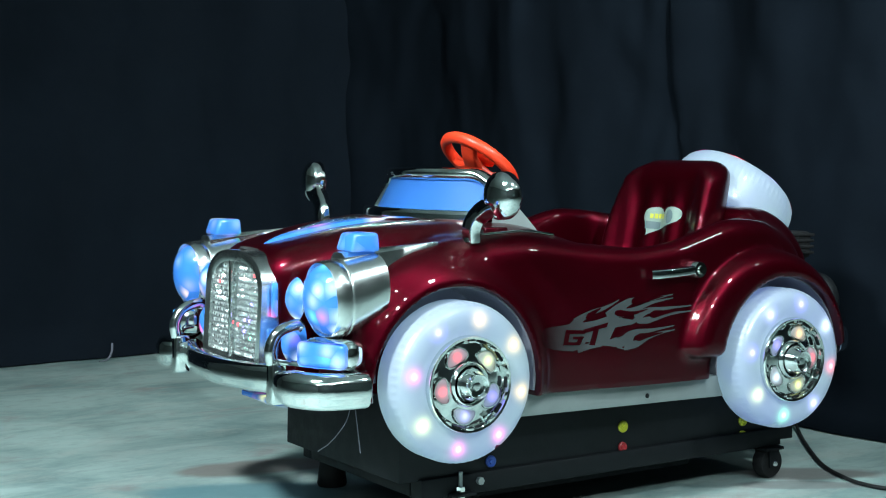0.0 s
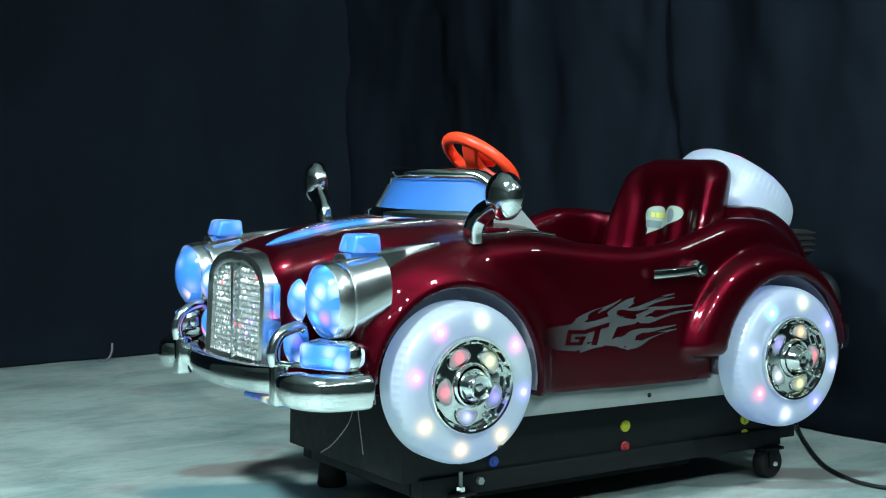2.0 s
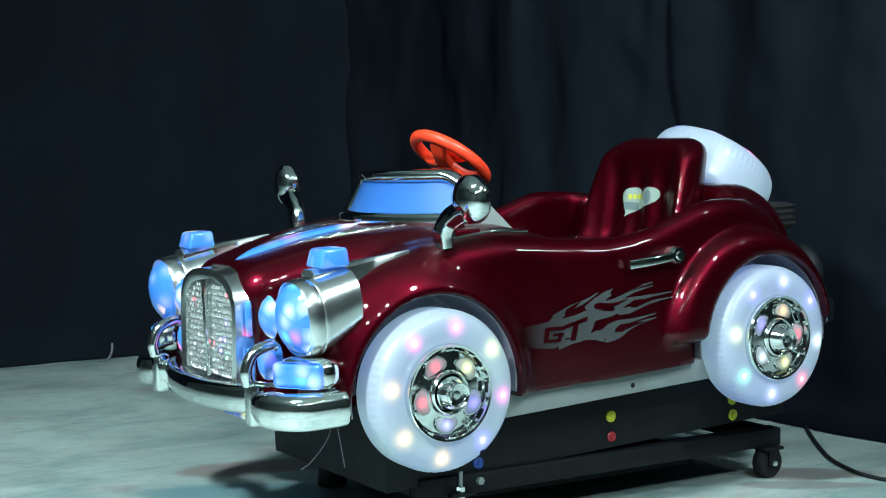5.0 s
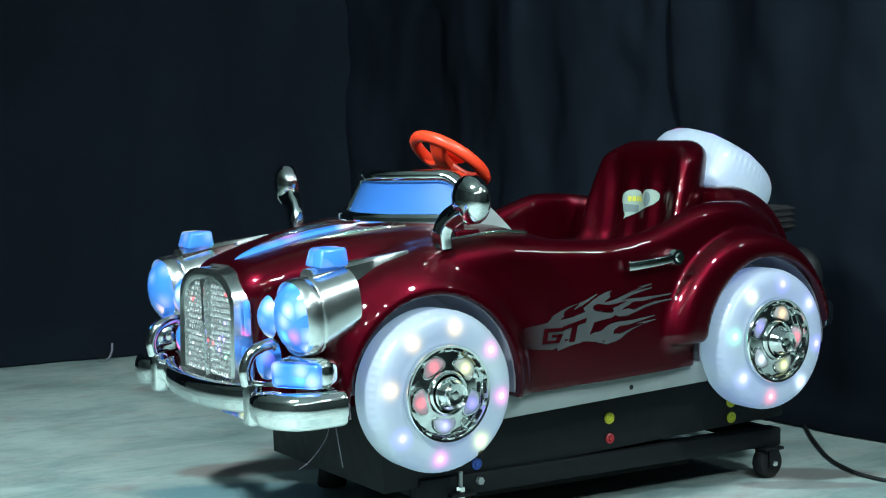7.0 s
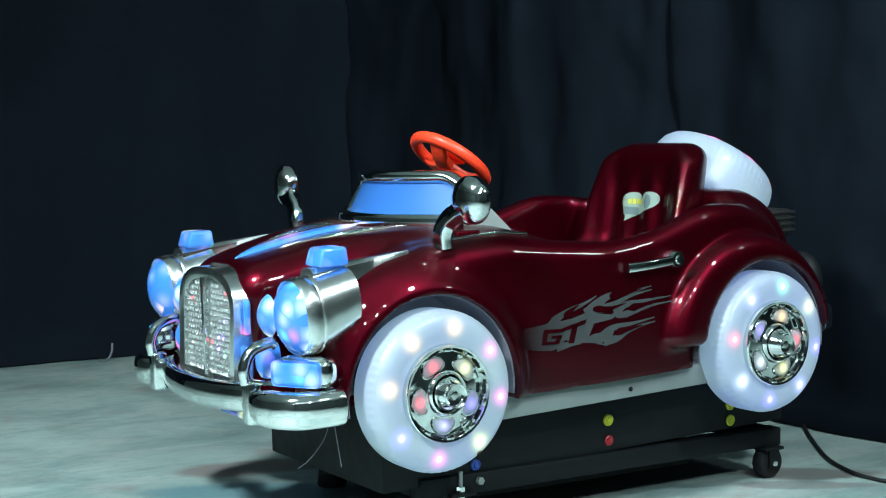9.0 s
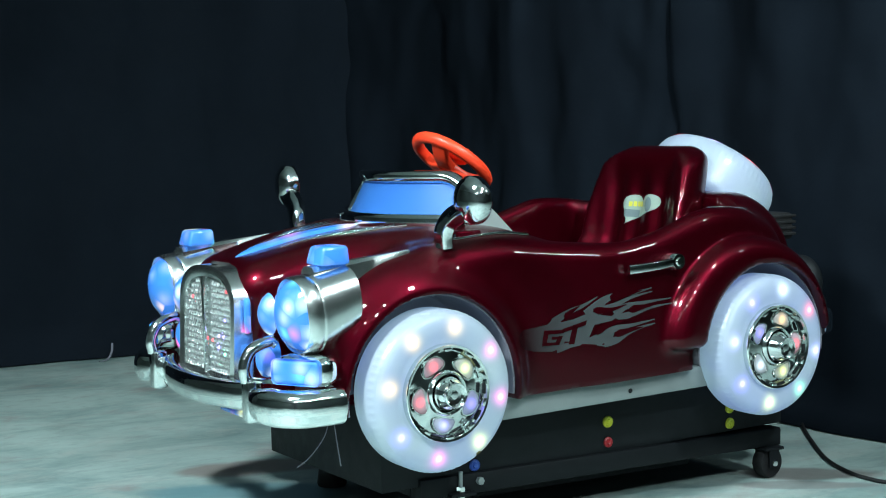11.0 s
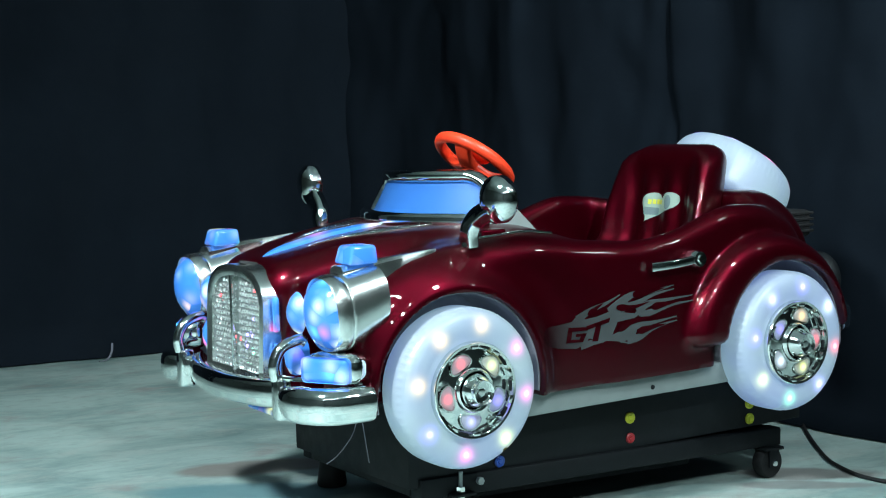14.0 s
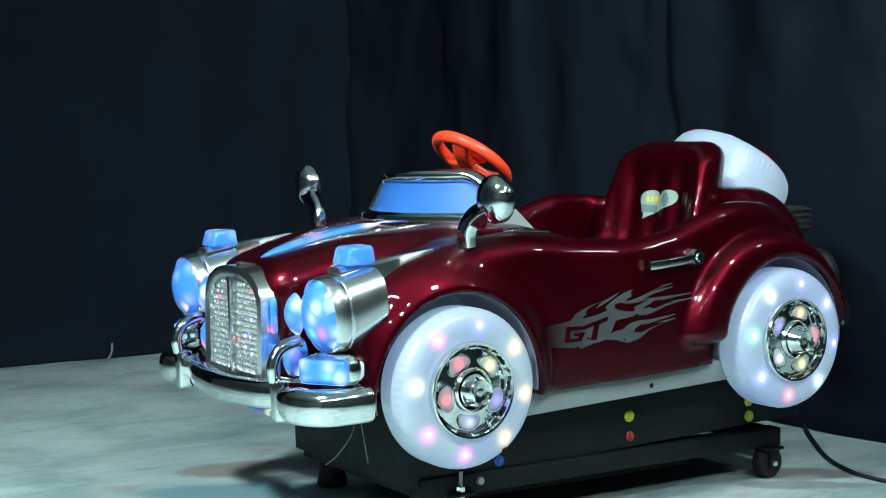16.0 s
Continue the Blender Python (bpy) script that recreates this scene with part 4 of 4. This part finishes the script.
# door mirrors
for s in (-1, 1):
    base = on_body(0.064, y=s * 0.322, lift=0.0)
    wide, tall = (0.018, 0.012) if s > 0 else (0.0, 0.0)
    pts = [(base.x, s * 0.322, base.z - 0.004), (base.x - 0.002, s * 0.325, base.z + 0.026), (base.x + 0.004, s * 0.338, base.z + 0.050), (base.x + 0.010, s * 0.360 + wide, base.z + 0.064 + tall), (base.x + 0.018, s * 0.384 + wide, base.z + 0.074 + tall)]
    mir = part("door_mirror", sweep(pts, rounded(0.014, 0.0205, 0.009, 4), 6, up=(0, 1, 0), taper=lambda t: 1.0 + 0.15 * t), CHROME, car, "chrome door mirror on a curved stalk")
    prof = [(0, 0.017), (0.016, 0.0155), (0.028, 0.011), (0.036, 0.005), (0.0405, 0.0), (0.043, -0.004), (0.043, -0.024), (0.041, -0.028), (0.037, -0.028), (0.035, -0.024)]
    bm = lathe(prof, 36)
    bmesh.ops.scale(bm, vec=(1.08, 1, 1.14), verts=bm.verts)
    m = pose(0.076 if s < 0 else 0.070, s * 0.394 + wide, 0.374 + tall) @ pose(0, 0, 0, 0, 0, 90 - s * 7)
    part("mirror_shell", bm, CHROME, mir, m=m)
    bm = lathe([(0, -0.025), (0.0365, -0.025), (0.0365, -0.022)], 36)
    bmesh.ops.scale(bm, vec=(1.08, 1, 1.14), verts=bm.verts)
    part("mirror_glass", bm, MIRROR, mir, m=m)
    part("stalk_foot", lathe([(0.0, -0.004), (0.020, -0.004), (0.018, 0.005), (0.0, 0.007)], 24), CHROME, mir, m=pose(base.x, s * 0.322, base.z, 90))

# steering wheel on its column
SW = pose(0.297, 0.0, 0.441) @ pose(0, 0, 0, 0, 38, 0)
ringpts = [(0.091 * math.cos(math.tau * k / 40), 0.091 * math.sin(math.tau * k / 40), 0) for k in range(40)]
steer = part("steering_wheel", sweep(ringpts, circle(0.0135, 12), 1, closed=True), ORANGE, car, "orange plastic steering wheel", m=SW)
for a in (90, 210, 330):
    c, d = math.cos(radians(a)), math.sin(radians(a))
    bm = sweep([(0.012 * c, 0.012 * d, -0.018), (0.05 * c, 0.05 * d, -0.016), (0.089 * c, 0.089 * d, 0.0)], rounded(0.017, 0.008, 0.005, 3), 5, taper=lambda t: 1.35 - 0.75 * t + 0.6 * t * t)
    part("spoke", bm, ORANGE, steer)
part("wheel_boss", lathe([(0, -0.002), (0.022, -0.004), (0.032, -0.012), (0.032, -0.03), (0.02, -0.034), (0, -0.034)], 28), ORANGE, steer, m=pose(0, 0, 0, -90))
part("centre_bolt", lathe([(0, 0.012), (0.006, 0.012), (0.006, -0.002), (0, -0.002)], 6), CHROME, steer, m=pose(0, 0, 0, 90))
part("steering_column", sweep([(0.288, -0.005, 0.412), (0.262, -0.005, 0.375), (0.232, -0.005, 0.29)], circle(0.014, 12), 3, up=(0, 1, 0)), BLACK, car)


# seat
def seat_field(X, Y, Z):
    lean = 0.20 * (Z - 0.20)
    hw = 0.182 - 0.022 * np.clip((Z - 0.26) / 0.16, 0, 1) ** 1.5 - 0.030 * np.clip((Z - 0.405) / 0.05, 0, 1) ** 2
    flute = 0.0065 * np.cos(Y * math.tau / 0.084) * np.clip((0.405 - Z) / 0.06, 0, 1) * np.clip((0.15 - np.abs(Y)) / 0.04, 0, 1)
    wrap = -8.0 * np.maximum(np.abs(Y) - 0.095, 0) ** 2
    back = rb(X - 0.880 - lean - flute - wrap, 0.052, Y, hw, Z - 0.289, 0.168, 0.045)
    cushion = rb(X - 0.72, 0.19, Y, 0.24, Z - 0.13, 0.06, 0.04)
    return union(back, cushion, 0.05)


seat_bm = surface(seat_field, (0.48, -0.3, 0.03), (1.06, 0.3, 0.50), 0.0075)
seat_bm.normal_update()
SEAT = BVHTree.FromBMesh(seat_bm)
seat = part("seat", seat_bm, PAINT, car, "fluted glossy red moulded bucket seat")


def seat_patch(name, outline, material, lift, label=""):
    bm = bmesh.new()
    f = bm.faces.new([bm.verts.new((0, y, z)) for y, z in outline])
    bm.normal_update()
    bmesh.ops.triangulate(bm, faces=[f])
    for _ in range(5):
        bmesh.ops.subdivide_edges(bm, edges=[e for e in bm.edges if e.calc_length() > 0.007], cuts=1)
        bmesh.ops.triangulate(bm, faces=bm.faces)
    for v in bm.verts:
        hit = SEAT.ray_cast(Vector((0.6, v.co.y, v.co.z)), Vector((1, 0, 0)))
        v.co.x = (hit[0].x if hit[0] else 0.86) - lift
    return part(name, bm, material, seat, label)


heart = []
for k in range(36):
    a = math.tau * k / 36
    hx, hz = 16 * math.sin(a) ** 3, 13 * math.cos(a) - 5 * math.cos(2 * a) - 2 * math.cos(3 * a) - math.cos(4 * a)
    heart.append((-(hx * 0.0041) + 0.0034 * max(0.0, -hz - 2) - 0.012, 0.308 + hz * 0.0026 + 0.0002 * hx))
seat_patch("sticker", heart, STICKER, 0.003, "pale heart shaped warning sticker")
seat_patch("sticker_print", [(0.040, 0.302), (0.040, 0.283), (-0.004, 0.281), (-0.004, 0.299)], STICKER_G, 0.0042, "grey printed panel")
for k in range(4):
    y = 0.030 - 0.012 * k
    seat_patch("sticker_mark", [(y, 0.309), (y - 0.009, 0.308), (y - 0.009, 0.320), (y, 0.321)], STICKER_Y, 0.0042, "yellow printed bar")
seat_patch("sticker_emblem", [(-0.042 + 0.012 * math.cos(math.tau * k / 14), 0.316 + 0.018 * math.sin(math.tau * k / 14)) for k in range(14)], STICKER_G, 0.0042, "dark printed oval")

# door handle
for s in (-1, 1):
    y = abs(on_body(0.57, z=0.208, far=s).y)
    bm = sweep([(0.500, s * (y + 0.012), 0.203), (0.535, s * (y + 0.019), 0.205), (0.58, s * (y + 0.021), 0.208), (0.628, s * (y + 0.018), 0.212)], rounded(0.007, 0.0105, 0.005, 4), 6)
    h = part("door_handle", bm, CHROME, car, "chrome lever door handle")
    part("handle_boss", lathe([(0, -0.014), (0.008, -0.014), (0.010, -0.010), (0.017, -0.010), (0.019, -0.006), (0.019, 0.03), (0, 0.03)], 28), CHROME, h, m=pose(0.632, s * (y + 0.016), 0.212, 0, 0, 0 if s < 0 else 180))


# flame graphics and lettering on the doors
def tongue(points, w0, w1, n=8, drop=False):
    """A tapering curved tongue as an outline; a drop has a round head."""
    p = smooth_path([(x, 0, z) for x, z in points], n)
    left, right = [], []
    for i, q in enumerate(p):
        d = (p[min(i + 1, len(p) - 1)] - p[max(i - 1, 0)]).normalized()
        t = i / (len(p) - 1)
        w = w0 * (1 - t) ** 1.1 * (min(1.0, 0.12 + 5 * t) ** 0.6 if drop else 1.0) + w1
        left.append((q.x - d.z * w, q.z + d.x * w))
        right.append((q.x + d.z * w, q.z - d.x * w))
    return left + right[::-1]


def door_patch(name, outline, material, lift, parent, label="", far=-1):
    bm = bmesh.new()
    f = bm.faces.new([bm.verts.new((x, 0, z)) for x, z in outline])
    bm.normal_update()
    bmesh.ops.triangulate(bm, faces=[f], ngon_method="EAR_CLIP")
    for _ in range(6):
        bmesh.ops.subdivide_edges(bm, edges=[e for e in bm.edges if e.calc_length() > 0.006], cuts=1)
        bmesh.ops.triangulate(bm, faces=bm.faces)
    for v in bm.verts:
        v.co = on_body(v.co.x, z=v.co.z, lift=lift, far=far)
    bmesh.ops.dissolve_degenerate(bm, dist=0.0004, edges=bm.edges)
    return part(name, bm, material, parent, label, smooth=False)


for far in (-1, 1):
    core = [(0.207, 0.076), (0.211, 0.088), (0.226, 0.096), (0.267, 0.099), (0.293, 0.102), (0.308, 0.114), (0.329, 0.104), (0.358, 0.107), (0.392, 0.115), (0.423, 0.135), (0.450, 0.145), (0.438, 0.122), (0.423, 0.111), (0.460, 0.105), (0.491, 0.124), (0.482, 0.104), (0.460, 0.095), (0.413, 0.090), (0.399, 0.064), (0.437, 0.075), (0.469, 0.075), (0.461, 0.054), (0.426, 0.045), (0.383, 0.054), (0.336, 0.062), (0.330, 0.051), (0.303, 0.043), (0.257, 0.048), (0.226, 0.056), (0.212, 0.065)]
    flame = door_patch("flame_decal", core, DECAL, 0.0016, car, "silver flame graphic on the door", far)
    for k, (pts, a, b) in enumerate((
            (((0.306, 0.105), (0.346, 0.123), (0.388, 0.135), (0.422, 0.150)), 0.008, 0.0012),
            (((0.392, 0.112), (0.428, 0.135), (0.460, 0.147), (0.514, 0.149), (0.575, 0.157)), 0.012, 0.0012),
            (((0.424, 0.119), (0.467, 0.127), (0.515, 0.141), (0.576, 0.149)), 0.008, 0.0012),
            (((0.468, 0.106), (0.497, 0.122), (0.548, 0.126), (0.631, 0.130)), 0.01, 0.0012),
            (((0.476, 0.098), (0.524, 0.106), (0.569, 0.114), (0.631, 0.118)), 0.008, 0.0012),
            (((0.433, 0.065), (0.469, 0.077), (0.517, 0.080), (0.582, 0.087)), 0.009, 0.0012),
            (((0.438, 0.049), (0.473, 0.052), (0.505, 0.065), (0.542, 0.073), (0.583, 0.078)), 0.009, 0.0012),
            (((0.314, 0.047), (0.359, 0.054), (0.398, 0.052), (0.448, 0.040)), 0.007, 0.0012))):
        door_patch("flame_tongue", tongue(pts, a, b), DECAL, 0.0018 + 0.00012 * k, flame, far=far)
    for k, (pts, a) in enumerate((
            (((0.455, 0.1455), (0.496, 0.1485), (0.546, 0.1535)), 0.0105), (((0.410, 0.1220), (0.454, 0.1190), (0.501, 0.1265)), 0.0085),
            (((0.508, 0.1135), (0.548, 0.1175), (0.584, 0.1195)), 0.0095), (((0.416, 0.0710), (0.4435, 0.0856), (0.480, 0.0920), (0.522, 0.0925)), 0.0090),
            (((0.467, 0.0640), (0.506, 0.0695), (0.548, 0.0730)), 0.0095), (((0.335, 0.1120), (0.355, 0.1250), (0.374, 0.1345)), 0.0080),
            (((0.374, 0.0470), (0.392, 0.0480), (0.418, 0.0465)), 0.0050))):
        door_patch("flame_gap", tongue(pts, a, 0.0008, drop=True), PAINT, 0.0030 + 0.00004 * k, flame, "red gap between the flames", far)
    if far < 0:
        for ch, quads in (("letter_g", (((0.282, 0.090), (0.335, 0.087), (0.333, 0.080), (0.289, 0.081)), ((0.282, 0.088), (0.293, 0.082), (0.288, 0.059), (0.276, 0.057)), ((0.276, 0.058), (0.320, 0.056), (0.321, 0.062), (0.283, 0.064)), ((0.320, 0.056), (0.330, 0.074), (0.319, 0.075), (0.310, 0.061)), ((0.302, 0.075), (0.330, 0.074), (0.327, 0.068), (0.301, 0.069)))),
                          ("letter_t", (((0.329, 0.089), (0.393, 0.102), (0.389, 0.092), (0.329, 0.081)), ((0.356, 0.092), (0.370, 0.094), (0.359, 0.054), (0.344, 0.055))))):
            for q in quads:
                door_patch(ch, q, PAINT, 0.0034, flame, "red letter " + ch[-1].upper(), far)

# tail: ribbed lamp block and rear bumper
tb = part("tail_block", box(1.07, 1.195, -0.19, -0.06, 0.215, 0.283, 0.012, 3), RUBBER, car, "black ribbed block on the tail")
for k in range(4):
    part("rib", box(1.068, 1.199, -0.194, -0.056, 0.226 + 0.015 * k, 0.233 + 0.015 * k, 0.002), RUBBER, tb)
rear = part("rear_bumper", sweep([(1.10, -0.36, 0.03), (1.15, -0.33, 0.03), (1.20, -0.2, 0.03), (1.215, 0.0, 0.03), (1.20, 0.2, 0.03), (1.15, 0.33, 0.03), (1.10, 0.36, 0.03)], rounded(0.018, 0.032, 0.016, 4), 6), CHROME, car, "rounded chrome rear bumper")
for s in (-1, 1):
    bm = bmesh.new()
    bmesh.ops.create_uvsphere(bm, u_segments=28, v_segments=18, radius=1.0)
    bmesh.ops.scale(bm, vec=(0.042, 0.06, 0.07), verts=bm.verts)
    pod = part("tail_lamp", bm, BLACK, car, "dark rounded tail lamp pod", m=pose(1.135, s * 0.27, 0.115))
    bm = lathe([(0, -0.030), (0.02, -0.027), (0.034, -0.016), (0.040, 0.0), (0.040, 0.05), (0, 0.05)], 28)
    part("lens", bm, RUBBER, pod, "unlit dark lens", m=pose(0.035, 0, -0.055, 0, 0, 90))
# power cable from behind the ride over the floor
cable = tagged(part("power_cable", sweep([(1.56, 0.26, 0.16), (1.53, 0.19, 0.05), (1.47, 0.11, 0.010), (1.36, -0.02, 0.006), (1.19, -0.24, 0.006), (1.12, -0.38, 0.006), (1.105, -0.46, 0.006), (1.125, -0.53, 0.006), (1.25, -0.72, 0.006), (1.5, -0.95, 0.006)], circle(0.0048, 10), 8), RUBBER), "black power cable trailing over the concrete floor", "cable")


def motions():
    """The ride rocks: it pitches and surges on its cranks, once in 1.933 seconds."""
    w = 3.2505
    rows, lag = [], []
    for i in range(161):
        t = i / 10
        c1, s1, c2, s2 = math.cos(w * t), math.sin(w * t), math.cos(2 * w * t), math.sin(2 * w * t)
        pitch = -2.5257 + 2.3609 * c1 - 0.6730 * s1 + 0.1919 * c2 - 0.1630 * s2
        dx = -0.0184 + 0.0163 * c1 + 0.0297 * s1 + 0.0011 * c2 - 0.0006 * s2
        dz = -0.0083 + 0.0054 * c1 - 0.0008 * s1 + 0.0031 * c2 - 0.0026 * s2
        rows.append((t, pose(0, 0, 0.3435, 0, 1.6, 0) @ pose(dx, 0, dz, 0, pitch, 0)))
        k = -pitch / 4.6
        lag.append((t, pose(0.082 * k, 0.050 * k, 0.0)))
    walk(car, rows)
    # the coloured lights in the wheels run on by one place at a time
    rng = random.Random(5)
    for w in [*wheels, spare]:
        ring = next(c for c in w.children if c.name.startswith("light_ring"))
        t, at = 0.0, 0
        steps = [(0.0, pose(0, 0, 0))]
        while t < 15.3:
            t = round(t + rng.choice((0.2, 0.3, 0.4, 0.5)), 2)
            if abs(t % 0.5) < 0.06 or abs(t % 0.5) > 0.44:
                t = round(t + 0.16, 2)
            steps.append((t, pose(0, 0, 0, 0, 45 * at, 0)))
            at += rng.choice((-1, 1, 1))
            steps.append((t + 0.08, pose(0, 0, 0, 0, 45 * at, 0)))
        steps.append((16.0, pose(0, 0, 0, 0, 45 * at, 0)))
        walk(ring, steps)
    walk(cable, lag)


motions()
